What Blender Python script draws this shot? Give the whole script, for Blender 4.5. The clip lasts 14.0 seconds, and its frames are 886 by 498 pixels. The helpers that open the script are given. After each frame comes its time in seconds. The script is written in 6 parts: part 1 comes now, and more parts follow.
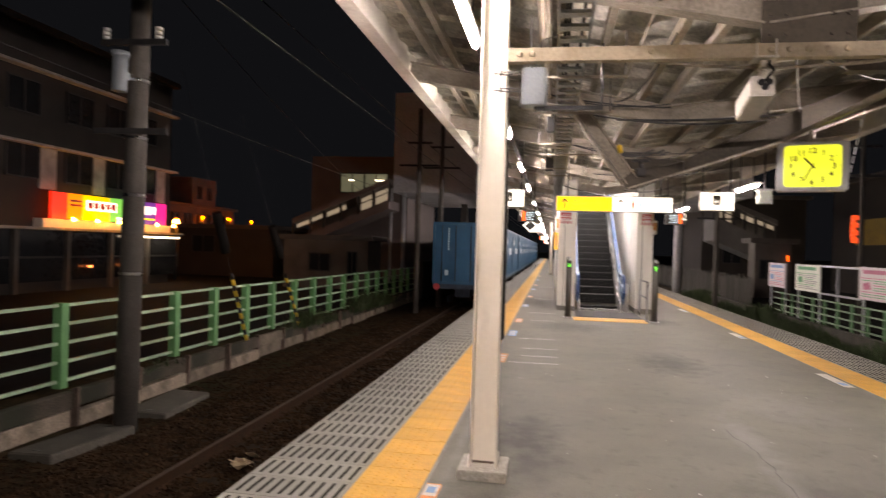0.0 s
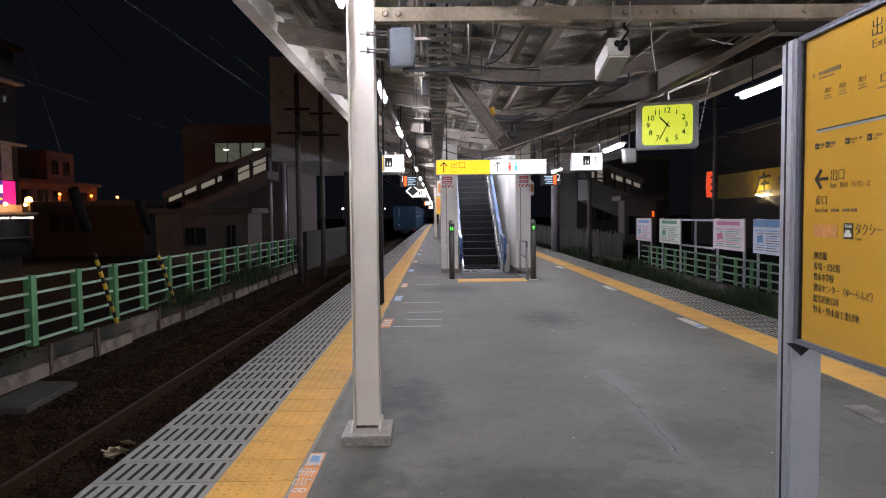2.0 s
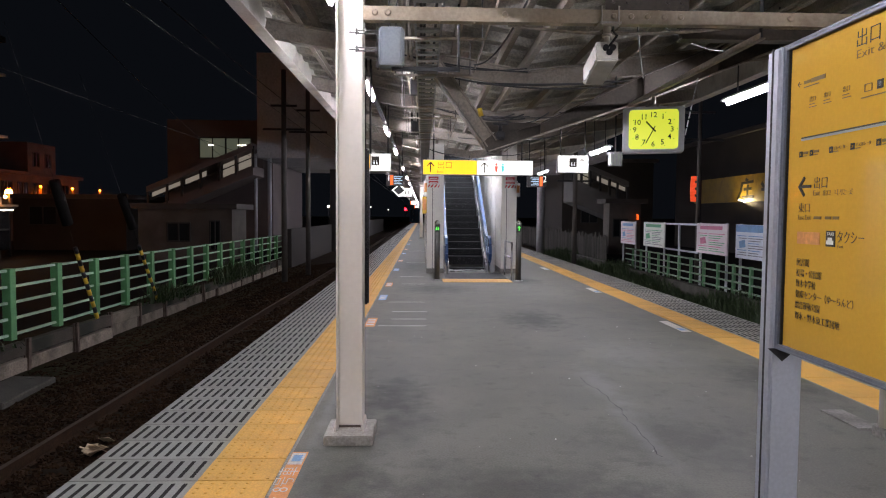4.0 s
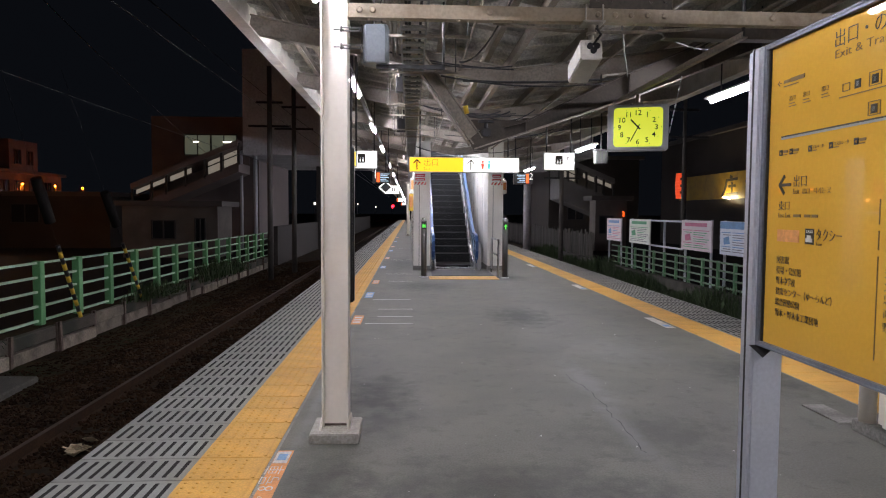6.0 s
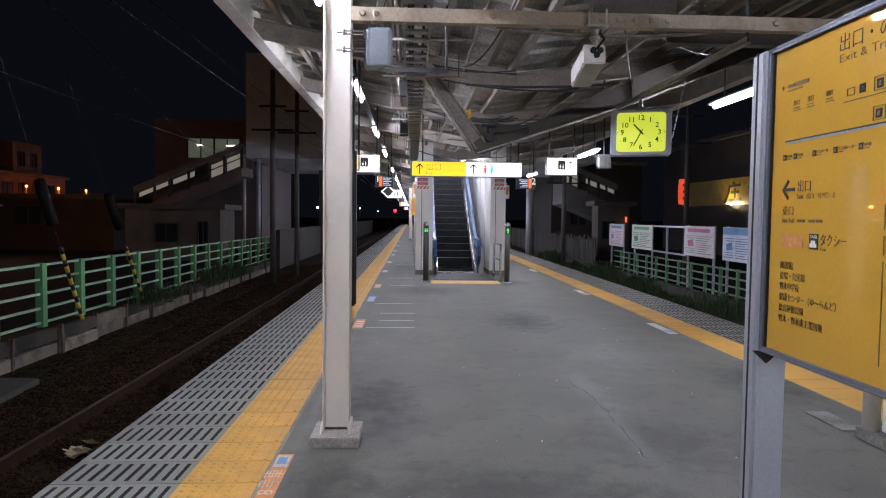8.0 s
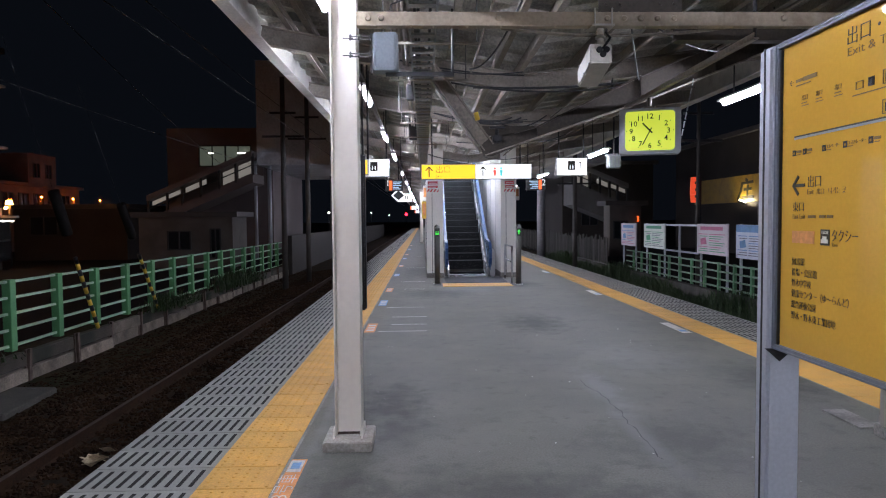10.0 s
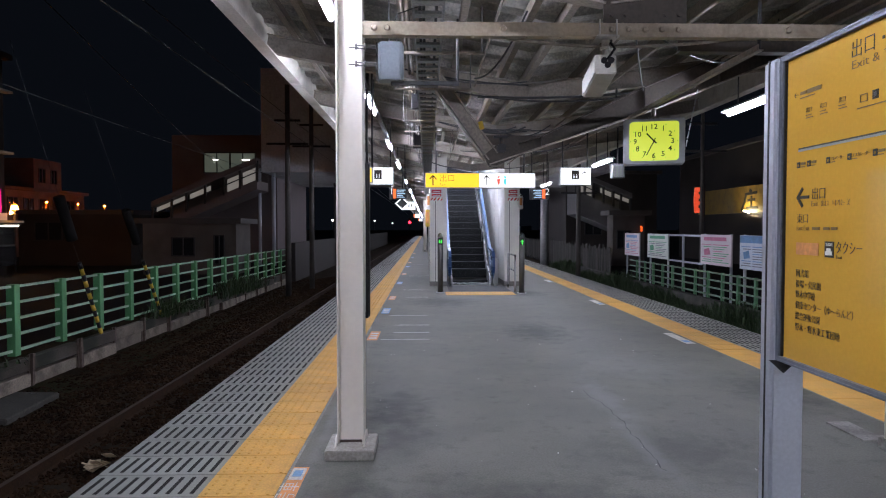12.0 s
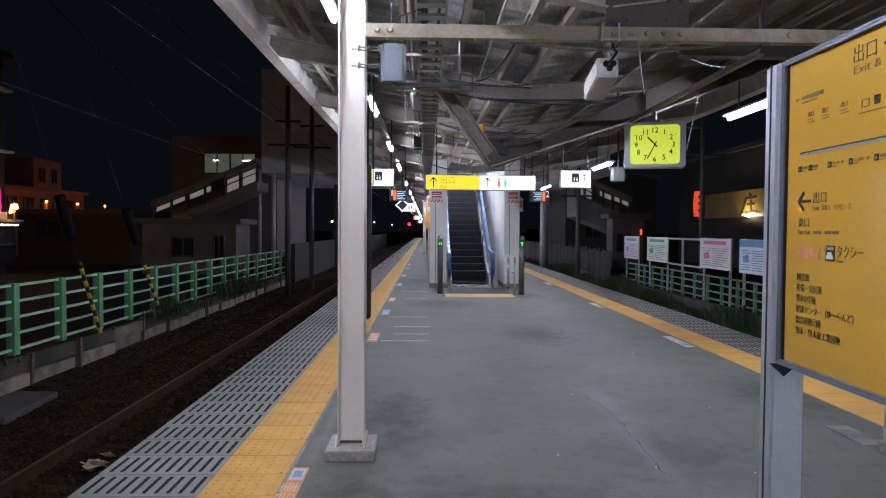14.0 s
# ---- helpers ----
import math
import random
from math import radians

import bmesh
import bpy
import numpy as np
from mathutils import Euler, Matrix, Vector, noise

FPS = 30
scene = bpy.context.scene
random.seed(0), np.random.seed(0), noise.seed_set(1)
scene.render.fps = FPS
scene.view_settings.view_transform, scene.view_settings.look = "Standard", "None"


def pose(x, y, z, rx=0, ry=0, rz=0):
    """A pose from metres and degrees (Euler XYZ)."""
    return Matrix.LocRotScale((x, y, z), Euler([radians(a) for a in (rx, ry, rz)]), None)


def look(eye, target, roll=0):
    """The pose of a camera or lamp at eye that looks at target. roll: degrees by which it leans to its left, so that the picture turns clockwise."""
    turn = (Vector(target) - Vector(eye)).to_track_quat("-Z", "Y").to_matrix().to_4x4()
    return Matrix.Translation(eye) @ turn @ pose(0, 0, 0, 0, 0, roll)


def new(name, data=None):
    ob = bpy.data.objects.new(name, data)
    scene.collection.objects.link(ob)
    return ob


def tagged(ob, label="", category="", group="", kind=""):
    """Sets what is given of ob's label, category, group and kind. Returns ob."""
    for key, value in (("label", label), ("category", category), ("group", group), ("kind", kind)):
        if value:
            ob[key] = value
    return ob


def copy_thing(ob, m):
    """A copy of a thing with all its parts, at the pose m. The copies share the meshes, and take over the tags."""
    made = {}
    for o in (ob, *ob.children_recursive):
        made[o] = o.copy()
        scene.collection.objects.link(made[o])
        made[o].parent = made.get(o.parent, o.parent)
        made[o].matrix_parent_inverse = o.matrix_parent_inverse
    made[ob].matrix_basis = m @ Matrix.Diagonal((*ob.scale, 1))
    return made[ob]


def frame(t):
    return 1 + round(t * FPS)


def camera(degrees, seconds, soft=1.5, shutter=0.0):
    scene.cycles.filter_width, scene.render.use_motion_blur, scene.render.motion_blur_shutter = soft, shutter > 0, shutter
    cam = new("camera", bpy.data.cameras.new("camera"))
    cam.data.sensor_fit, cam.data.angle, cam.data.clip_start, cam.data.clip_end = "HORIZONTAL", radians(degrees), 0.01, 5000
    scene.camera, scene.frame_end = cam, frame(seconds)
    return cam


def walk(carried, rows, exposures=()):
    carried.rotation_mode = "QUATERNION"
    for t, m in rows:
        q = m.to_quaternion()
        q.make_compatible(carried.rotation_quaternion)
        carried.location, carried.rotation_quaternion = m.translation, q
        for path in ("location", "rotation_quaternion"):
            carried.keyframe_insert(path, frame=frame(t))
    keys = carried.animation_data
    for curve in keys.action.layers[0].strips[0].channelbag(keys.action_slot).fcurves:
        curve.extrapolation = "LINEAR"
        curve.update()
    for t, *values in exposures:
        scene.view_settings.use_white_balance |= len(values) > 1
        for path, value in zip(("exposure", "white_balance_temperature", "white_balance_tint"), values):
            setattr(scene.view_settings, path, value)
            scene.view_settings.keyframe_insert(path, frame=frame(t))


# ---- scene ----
cam = camera(68.0, 14.0, soft=1.1, shutter=0.4)
PATH = [
    (0, (-0.215, -0.06, 1.519), (-0.541, 1.913, 1.513), 1.67),
    (0.5, (-0.179, -0.033, 1.503), (-0.266, 1.963, 1.406), 0.7),
    (1, (-0.154, -0.027, 1.497), (-0.163, 1.968, 1.361), -0.62),
    (1.5, (-0.144, -0.026, 1.502), (-0.138, 1.971, 1.391), -0.59),
    (2, (-0.142, -0.025, 1.502), (-0.125, 1.972, 1.399), -0.61),
    (2.5, (-0.145, -0.028, 1.502), (-0.139, 1.969, 1.389), -0.51),
    (3, (-0.147, -0.023, 1.507), (-0.112, 1.974, 1.403), -0.1),
    (5.5, (-0.144, -0.02, 1.506), (-0.067, 1.975, 1.396), 0.54),
    (6, (-0.135, -0.025, 1.512), (-0.034, 1.97, 1.399), 0.33),
    (6.5, (-0.136, -0.017, 1.508), (-0.025, 1.977, 1.412), 0.41),
    (7, (-0.135, -0.027, 1.508), (-0.037, 1.968, 1.418), 0.49),
    (7.5, (-0.137, -0.015, 1.504), (-0.035, 1.98, 1.411), 0.85),
    (8, (-0.132, -0.014, 1.506), (-0.038, 1.982, 1.407), 0.65),
    (10.5, (-0.115, -0.013, 1.505), (-0.066, 1.985, 1.419), -0.73),
    (11, (-0.114, -0.012, 1.504), (-0.08, 1.986, 1.425), -0.69),
    (11.5, (-0.118, -0.02, 1.508), (-0.072, 1.978, 1.441), -0.24),
    (12, (-0.121, -0.02, 1.508), (-0.072, 1.978, 1.443), -0.0),
    (12.5, (-0.122, -0.023, 1.507), (-0.07, 1.976, 1.444), 0.07),
    (13, (-0.129, -0.026, 1.506), (-0.089, 1.973, 1.444), 0.02),
    (13.5, (-0.13, -0.027, 1.507), (-0.097, 1.972, 1.448), 0.3),
    (14, (-0.134, -0.03, 1.506), (-0.083, 1.969, 1.447), 0.39),
]
walk(cam, [(t, look(eye, target, roll)) for t, eye, target, roll in PATH],
     [(0, 0.81, 9840, 15), (0.25, 0.64, 8140, 12), (0.5, 0.59, 7340, 12), (1.0, 0.37, 7040, 11), (2.0, 0.25, 7120, 11),
      (6.5, 0.23, 7290, 11), (7.5, 0.19, 6950, 11), (8.0, 0.19, 6700, 10), (10.5, 0.17, 6450, 10), (14, 0.13, 6370, 10)])


# ---- world and light ----
world = bpy.data.worlds.new("night_sky")
scene.world = world
world.use_nodes = True
world.node_tree.nodes["Background"].inputs[0].default_value = (0.25, 0.32, 0.5, 1)
world.node_tree.nodes["Background"].inputs[1].default_value = 0.0095


# ---- materials ----
def rgb(c):
    return (c[0], c[1], c[2], 1)


def material(name, color, rough=0.6, metal=0.0, vary=0.15, scale=6.0, fine=60.0, bump=0.15, stain=None, stain_amount=0.4,
             stain_scale=1.5, random_tint=0.0, stretch=(1, 1, 1), spec=0.5, dirt=None):
    """A worn surface: two scales of value variation, optional stains with a shape of their own, fine relief."""
    m = bpy.data.materials.new(name)
    m.use_nodes = True
    nt = m.node_tree
    n, link = nt.nodes, nt.links.new
    b = n["Principled BSDF"]
    b.inputs["Roughness"].default_value = max(rough, 0.02)
    b.inputs["Metallic"].default_value = metal
    b.inputs["Specular IOR Level"].default_value = spec
    co = n.new("ShaderNodeTexCoord")
    mp = n.new("ShaderNodeMapping")
    mp.inputs["Scale"].default_value = stretch
    link(co.outputs["Object"], mp.inputs[0])
    big, small = n.new("ShaderNodeTexNoise"), n.new("ShaderNodeTexNoise")
    big.inputs["Scale"].default_value, small.inputs["Scale"].default_value = scale, fine
    big.inputs["Detail"].default_value, small.inputs["Detail"].default_value = 5, 3
    link(mp.outputs[0], big.inputs["Vector"])
    link(mp.outputs[0], small.inputs["Vector"])
    add = n.new("ShaderNodeMath")
    add.operation = "ADD"
    link(big.outputs[0], add.inputs[0])
    link(small.outputs[0], add.inputs[1])
    rng = n.new("ShaderNodeMapRange")
    rng.inputs["From Min"].default_value, rng.inputs["From Max"].default_value = 0.82, 1.18
    rng.inputs["To Min"].default_value, rng.inputs["To Max"].default_value = 1 - vary, 1 + vary
    link(add.outputs[0], rng.inputs[0])
    mul = n.new("ShaderNodeVectorMath")
    mul.operation = "SCALE"
    mul.inputs[0].default_value = color[:3]
    link(rng.outputs[0], mul.inputs["Scale"])
    out = mul.outputs[0]
    if random_tint:
        info = n.new("ShaderNodeObjectInfo")
        r2 = n.new("ShaderNodeMapRange")
        r2.inputs["To Min"].default_value, r2.inputs["To Max"].default_value = 1 - random_tint, 1 + random_tint
        link(info.outputs["Random"], r2.inputs[0])
        m2 = n.new("ShaderNodeVectorMath")
        m2.operation = "SCALE"
        link(out, m2.inputs[0])
        link(r2.outputs[0], m2.inputs["Scale"])
        out = m2.outputs[0]
    for stain, stain_amount, stain_scale, lo, hi in [(stain, stain_amount, stain_scale, 0.5, 0.72)] * bool(stain) + ([dirt] if dirt else []):
        sn = n.new("ShaderNodeTexNoise")
        sn.inputs["Scale"].default_value, sn.inputs["Detail"].default_value = stain_scale, 8
        sn.inputs["Roughness"].default_value = 0.65
        link(mp.outputs[0], sn.inputs["Vector"])
        sr = n.new("ShaderNodeMapRange")
        sr.inputs["From Min"].default_value, sr.inputs["From Max"].default_value = lo, hi
        sr.inputs["To Max"].default_value = stain_amount
        link(sn.outputs[0], sr.inputs[0])
        mix = n.new("ShaderNodeMix")
        mix.data_type = "RGBA"
        link(sr.outputs[0], mix.inputs["Factor"])
        link(out, mix.inputs["A"])
        mix.inputs["B"].default_value = rgb(stain)
        out = mix.outputs["Result"]
    link(out, b.inputs["Base Color"])
    rr = n.new("ShaderNodeMapRange")
    rr.inputs["To Min"].default_value, rr.inputs["To Max"].default_value = max(0.02, rough - 0.12), min(1, rough + 0.12)
    link(big.outputs[0], rr.inputs[0])
    link(rr.outputs[0], b.inputs["Roughness"])
    if bump:
        bp = n.new("ShaderNodeBump")
        bp.inputs["Strength"].default_value, bp.inputs["Distance"].default_value = bump, 0.004
        link(small.outputs[0], bp.inputs["Height"])
        link(bp.outputs[0], b.inputs["Normal"])
    return m


def glow(name, color, strength, base=(0.8, 0.8, 0.8)):
    m = bpy.data.materials.new(name)
    m.use_nodes = True
    b = m.node_tree.nodes["Principled BSDF"]
    b.inputs["Base Color"].default_value = rgb(base)
    b.inputs["Emission Color"].default_value = rgb(color)
    b.inputs["Emission Strength"].default_value = strength
    b.inputs["Roughness"].default_value = 0.4
    return m


def glass(name, color, rough=0.05):
    m = bpy.data.materials.new(name)
    m.use_nodes = True
    b = m.node_tree.nodes["Principled BSDF"]
    b.inputs["Base Color"].default_value = rgb(color)
    b.inputs["Transmission Weight"].default_value = 1.0
    b.inputs["Roughness"].default_value = rough
    b.inputs["IOR"].default_value = 1.45
    return m


def blotches(m, spots):
    """Worn and oily patches of a floor: (x, y, radius across, radius along, colour, amount), with frayed edges."""
    nt = m.node_tree
    n, link = nt.nodes, nt.links.new
    b = n["Principled BSDF"]
    co = n.new("ShaderNodeTexCoord")
    ns = n.new("ShaderNodeTexNoise")
    ns.inputs["Scale"].default_value, ns.inputs["Detail"].default_value = 5.0, 8
    ns.inputs["Roughness"].default_value = 0.7
    link(co.outputs["Object"], ns.inputs["Vector"])
    for x, y, rx, ry, color, amount in spots:
        off = n.new("ShaderNodeVectorMath")
        off.operation = "SUBTRACT"
        link(co.outputs["Object"], off.inputs[0])
        off.inputs[1].default_value = (x, y, 0)
        div = n.new("ShaderNodeVectorMath")
        div.operation = "DIVIDE"
        link(off.outputs[0], div.inputs[0])
        div.inputs[1].default_value = (rx, ry, 50)
        ln = n.new("ShaderNodeVectorMath")
        ln.operation = "LENGTH"
        link(div.outputs[0], ln.inputs[0])
        ad = n.new("ShaderNodeMath")
        ad.operation = "MULTIPLY_ADD"
        link(ns.outputs[0], ad.inputs[0])
        ad.inputs[1].default_value = 2.6
        link(ln.outputs["Value"], ad.inputs[2])
        mr = n.new("ShaderNodeMapRange")
        mr.inputs["From Min"].default_value, mr.inputs["From Max"].default_value = 2.45, 1.5
        mr.inputs["To Max"].default_value = amount
        link(ad.outputs[0], mr.inputs[0])
        mix = n.new("ShaderNodeMix")
        mix.data_type = "RGBA"
        link(mr.outputs[0], mix.inputs["Factor"])
        link(b.inputs["Base Color"].links[0].from_socket, mix.inputs["A"])
        mix.inputs["B"].default_value = rgb(color)
        link(mix.outputs["Result"], b.inputs["Base Color"])


ASPHALT = material("platform_asphalt", (0.146, 0.145, 0.119), 0.62, vary=0.17, scale=1.8, fine=75, bump=0.35, spec=0.36, stain=(0.09, 0.09, 0.078), stain_amount=0.5, stain_scale=0.8, dirt=((0.05, 0.049, 0.043), 0.55, 5.5, 0.55, 0.72))
OIL, WORN = (0.032, 0.033, 0.029), (0.23, 0.235, 0.225)
blotches(ASPHALT, [(-0.36, 5.3, 0.3, 0.75, OIL, 0.75), (-0.3, 4.6, 0.25, 0.4, OIL, 0.4), (-0.62, 3.6, 0.3, 0.5, OIL, 0.55), (-0.86, 6.2, 0.05, 2.6, WORN, 0.5), (1.45, 9.4, 0.5, 0.9, OIL, 0.75), (1.6, 4.3, 0.7, 0.5, OIL, 0.5), (0.35, 3.5, 0.9, 0.45, OIL, 0.5), (0.15, 2.9, 0.9, 0.4, OIL, 0.45), (1.1, 3.1, 0.5, 0.6, OIL, 0.4),
                   (3.1, 5.9, 0.45, 0.8, OIL, 0.7), (0.2, 13.3, 0.8, 0.9, OIL, 0.7), (2.1, 15.0, 0.5, 0.7, OIL, 0.8), (-0.4, 19.0, 0.5, 3.0, OIL, 0.6), (1.45, 5.7, 0.16, 0.9, WORN, 0.5), (1.38, 4.4, 0.1, 0.7, WORN, 0.45), (2.2, 7.0, 0.6, 0.8, WORN, 0.3)])
CONCRETE = material("old_concrete", (0.27, 0.26, 0.235), 0.85, vary=0.25, scale=2.5, fine=50, bump=0.4, stain=(0.07, 0.065, 0.055), stain_amount=0.7, stain_scale=1.2)
BASE_CONCRETE = material("pale_base_concrete", (0.42, 0.395, 0.345), 0.85, vary=0.2, scale=6, fine=60, bump=0.4, stain=(0.16, 0.14, 0.115), stain_amount=0.6, stain_scale=5)
EDGE_TILE = material("edge_tile_grey", (0.25, 0.247, 0.22), 0.6, vary=0.12, scale=4, fine=80, random_tint=0.1, stain=(0.2, 0.19, 0.18), stain_amount=0.5)
EDGE_STRIPE = material("edge_tile_black_strip", (0.026, 0.025, 0.024), 0.9, spec=0.15, vary=0.2)
TACTILE = material("tactile_yellow", (0.66, 0.36, 0.075), 0.6, vary=0.12, scale=5, fine=70, random_tint=0.08, stain=(0.34, 0.22, 0.07), stain_amount=0.5, stain_scale=2.5)
CREAM = material("cream_paint", (0.86, 0.81, 0.72), 0.4, vary=0.02, scale=2, fine=30, bump=0.03, stain=(0.62, 0.54, 0.42), stain_amount=0.25, stain_scale=1.6)
FASCIA = material("fascia_paint", (0.56, 0.53, 0.47), 0.5, vary=0.12, scale=2, fine=40, bump=0.1, stain=(0.16, 0.13, 0.1), stain_amount=0.6, stain_scale=2.5)
BEAM = material("beam_paint_dirty", (0.27, 0.235, 0.19), 0.6, vary=0.22, scale=3, fine=40, bump=0.2, stain=(0.12, 0.09, 0.06), stain_amount=0.7, stain_scale=3)
SHEET = material("roof_sheet_dusty", (0.6, 0.575, 0.52), 0.55, vary=0.3, scale=2, fine=40, bump=0.2, stain=(0.1, 0.085, 0.07), stain_amount=0.65, stain_scale=1.3, dirt=((0.07, 0.055, 0.045), 0.5, 5.0, 0.56, 0.7))
RAFTER = material("rafter_faded_paint", (0.3, 0.265, 0.22), 0.6, vary=0.22, scale=3, fine=40, bump=0.2, stain=(0.14, 0.1, 0.07), stain_amount=0.6, stain_scale=2.5)
# worn flange paint, paler than the girder: lamp light on the edge is coloured in
FLANGE = material("flange_worn_paint", (0.3, 0.26, 0.21), 0.55, vary=0.3, scale=5, fine=40, bump=0.3, stain=(0.46, 0.43, 0.38), stain_amount=0.7, stain_scale=7, dirt=((0.06, 0.035, 0.02), 0.8, 3.0, 0.5, 0.65))
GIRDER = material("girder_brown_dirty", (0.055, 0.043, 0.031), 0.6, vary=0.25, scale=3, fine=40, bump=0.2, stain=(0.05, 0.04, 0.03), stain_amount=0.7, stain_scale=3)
DIM_CONCRETE = material("mossy_concrete", (0.07, 0.064, 0.054), 0.9, vary=0.3, scale=2.5, fine=40, bump=0.4, stain=(0.05, 0.05, 0.04), stain_amount=0.7)
STEEL = material("brushed_steel", (0.6, 0.6, 0.6), 0.28, 1.0, vary=0.06, scale=4, fine=120, bump=0.05, stretch=(1, 1, 0.05))
ALU = material("anodised_post", (0.5, 0.52, 0.56), 0.42, 0.35, vary=0.06, scale=3, fine=60, bump=0.05, stain=(0.36, 0.37, 0.4), stain_amount=0.4)
CREAM_DIM = material("weathered_cladding", (0.42, 0.39, 0.35), 0.7, vary=0.2, scale=2, stain=(0.15, 0.13, 0.11), stain_amount=0.6)
DARK_METAL = material("dark_metal", (0.042, 0.041, 0.042), 0.6, 0.1, spec=0.3, vary=0.2)
BLACK = material("black_plastic", (0.012, 0.012, 0.014), 0.4, vary=0.15)
MATTE_BLACK = material("matte_black_sleeve", (0.01, 0.009, 0.008), 0.9, vary=0.3, spec=0.1)
RUBBER = material("step_black", (0.01, 0.0105, 0.0115), 0.5, 0.4, vary=0.25, scale=5)
WHITE_WALL = material("white_wall_panel", (0.86, 0.84, 0.78), 0.4, vary=0.05, scale=2, fine=30, bump=0.05, stain=(0.6, 0.56, 0.48), stain_amount=0.25)
POST_STEEL = material("satin_post_steel", (0.1, 0.095, 0.088), 0.42, 0.4, vary=0.12, scale=4)
NOSING = material("step_nosing", (0.085, 0.088, 0.09), 0.45, 0.5, vary=0.2)
WHITE = material("white_paint", (0.78, 0.78, 0.75), 0.4, vary=0.05)
LADDER = material("galvanised_tray", (0.3, 0.31, 0.31), 0.5, 0.3, vary=0.2, scale=4, stain=(0.14, 0.13, 0.12), stain_amount=0.5)
# pale box in dim light: the shade is put into this near-black colour
DIM_BOX = material("dusty_grey_green_box", (0.032, 0.036, 0.026), 0.6, vary=0.2)
FRAME_GREY = material("blue_grey_frame_paint", (0.17, 0.19, 0.23), 0.4, 0.2, vary=0.1)
STAIR_GREY = material("dim_stair_concrete", (0.13, 0.124, 0.12), 0.8, vary=0.25, scale=0.7, stain=(0.09, 0.085, 0.08), stain_amount=0.6, stain_scale=0.4)
CREAM_BOX = material("cream_enamel_box", (0.6, 0.57, 0.5), 0.45, vary=0.06, scale=5, stain=(0.35, 0.32, 0.27), stain_amount=0.4, stain_scale=6)
GREY_BOX = material("grey_enamel", (0.27, 0.31, 0.34), 0.45, vary=0.08)
BLUE_BELT = material("blue_handrail_rubber", (0.025, 0.075, 0.2), 0.35, vary=0.08)
BLUE_PANEL = material("blue_grey_panel", (0.2, 0.33, 0.52), 0.25, 0.3, vary=0.1)
GREEN_FENCE = material("pale_green_fence", (0.36, 0.55, 0.38), 0.5, vary=0.15, scale=3, stain=(0.12, 0.17, 0.11), stain_amount=0.4)
GREEN_POST = material("green_fence_post", (0.12, 0.33, 0.14), 0.5, vary=0.15, scale=3, stain=(0.09, 0.15, 0.09), stain_amount=0.4)
PALE_RAIL = material("faded_rail_bar", (0.2, 0.29, 0.2), 0.6, vary=0.2, scale=3, stain=(0.12, 0.2, 0.12), stain_amount=0.5)
DIM_GREEN = material("weathered_green_rail", (0.12, 0.27, 0.14), 0.6, vary=0.2, scale=3, stain=(0.2, 0.22, 0.19), stain_amount=0.4)
PANEL_PALE = material("pale_weathered_panel", (0.23, 0.19, 0.15), 0.9, vary=0.3, scale=3, fine=40, bump=0.4, stain=(0.07, 0.055, 0.04), stain_amount=0.8, stain_scale=2.2, random_tint=0.25)
WALL_CONCRETE = material("trackside_concrete", (0.07, 0.058, 0.045), 0.9, vary=0.35, scale=2, fine=40, bump=0.4, stain=(0.03, 0.025, 0.02), stain_amount=0.95, stain_scale=1.5, dirt=((0.02, 0.024, 0.015), 0.85, 0.8, 0.45, 0.6))
TIE = material("tie_beam_paint", (0.45, 0.375, 0.27), 0.55, vary=0.12, scale=3, fine=40, bump=0.15, stain=(0.2, 0.13, 0.08), stain_amount=0.6, stain_scale=4)
# the platform's shade on the track is put into these near-black browns
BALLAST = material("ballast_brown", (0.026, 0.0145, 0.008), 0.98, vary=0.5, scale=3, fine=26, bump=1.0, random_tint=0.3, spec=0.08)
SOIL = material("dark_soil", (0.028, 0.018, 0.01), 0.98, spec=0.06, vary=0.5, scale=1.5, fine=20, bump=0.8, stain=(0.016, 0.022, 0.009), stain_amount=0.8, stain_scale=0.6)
ROAD = material("road_asphalt", (0.011, 0.011, 0.012), 0.95, spec=0.1, vary=0.25, scale=1, fine=90, bump=0.3)
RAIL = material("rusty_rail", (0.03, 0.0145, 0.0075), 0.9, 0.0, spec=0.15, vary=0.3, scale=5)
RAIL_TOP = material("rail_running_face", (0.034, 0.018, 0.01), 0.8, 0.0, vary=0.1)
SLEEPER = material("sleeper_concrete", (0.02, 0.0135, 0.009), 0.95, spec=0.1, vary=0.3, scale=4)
RUST_POST = material("rusty_old_rail_post", (0.1, 0.07, 0.055), 0.8, vary=0.4)
LEAF = material("weed_leaf", (0.034, 0.058, 0.018), 0.6, vary=0.4, scale=8)
BRICK_BROWN = material("brown_tile_wall", (0.13, 0.1, 0.093), 0.7, vary=0.15, scale=1, fine=20)
# grey raised to hold the lamp glare that lies over the station block
CONC_WALL = material("station_wall_grey", (0.5, 0.49, 0.5), 0.8, vary=0.15, scale=0.5, fine=8, stain=(0.25, 0.24, 0.24), stain_amount=0.5, stain_scale=0.3)
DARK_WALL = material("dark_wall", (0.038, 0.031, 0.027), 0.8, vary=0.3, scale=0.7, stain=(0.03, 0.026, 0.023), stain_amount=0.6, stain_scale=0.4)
FENCE_BOARD = material("weathered_board", (0.06, 0.054, 0.046), 0.85, vary=0.35, scale=4, stain=(0.03, 0.027, 0.022), stain_amount=0.7, stain_scale=2, random_tint=0.45)
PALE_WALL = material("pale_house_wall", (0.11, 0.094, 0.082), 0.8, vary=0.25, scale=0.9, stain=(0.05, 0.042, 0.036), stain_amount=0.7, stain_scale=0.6)
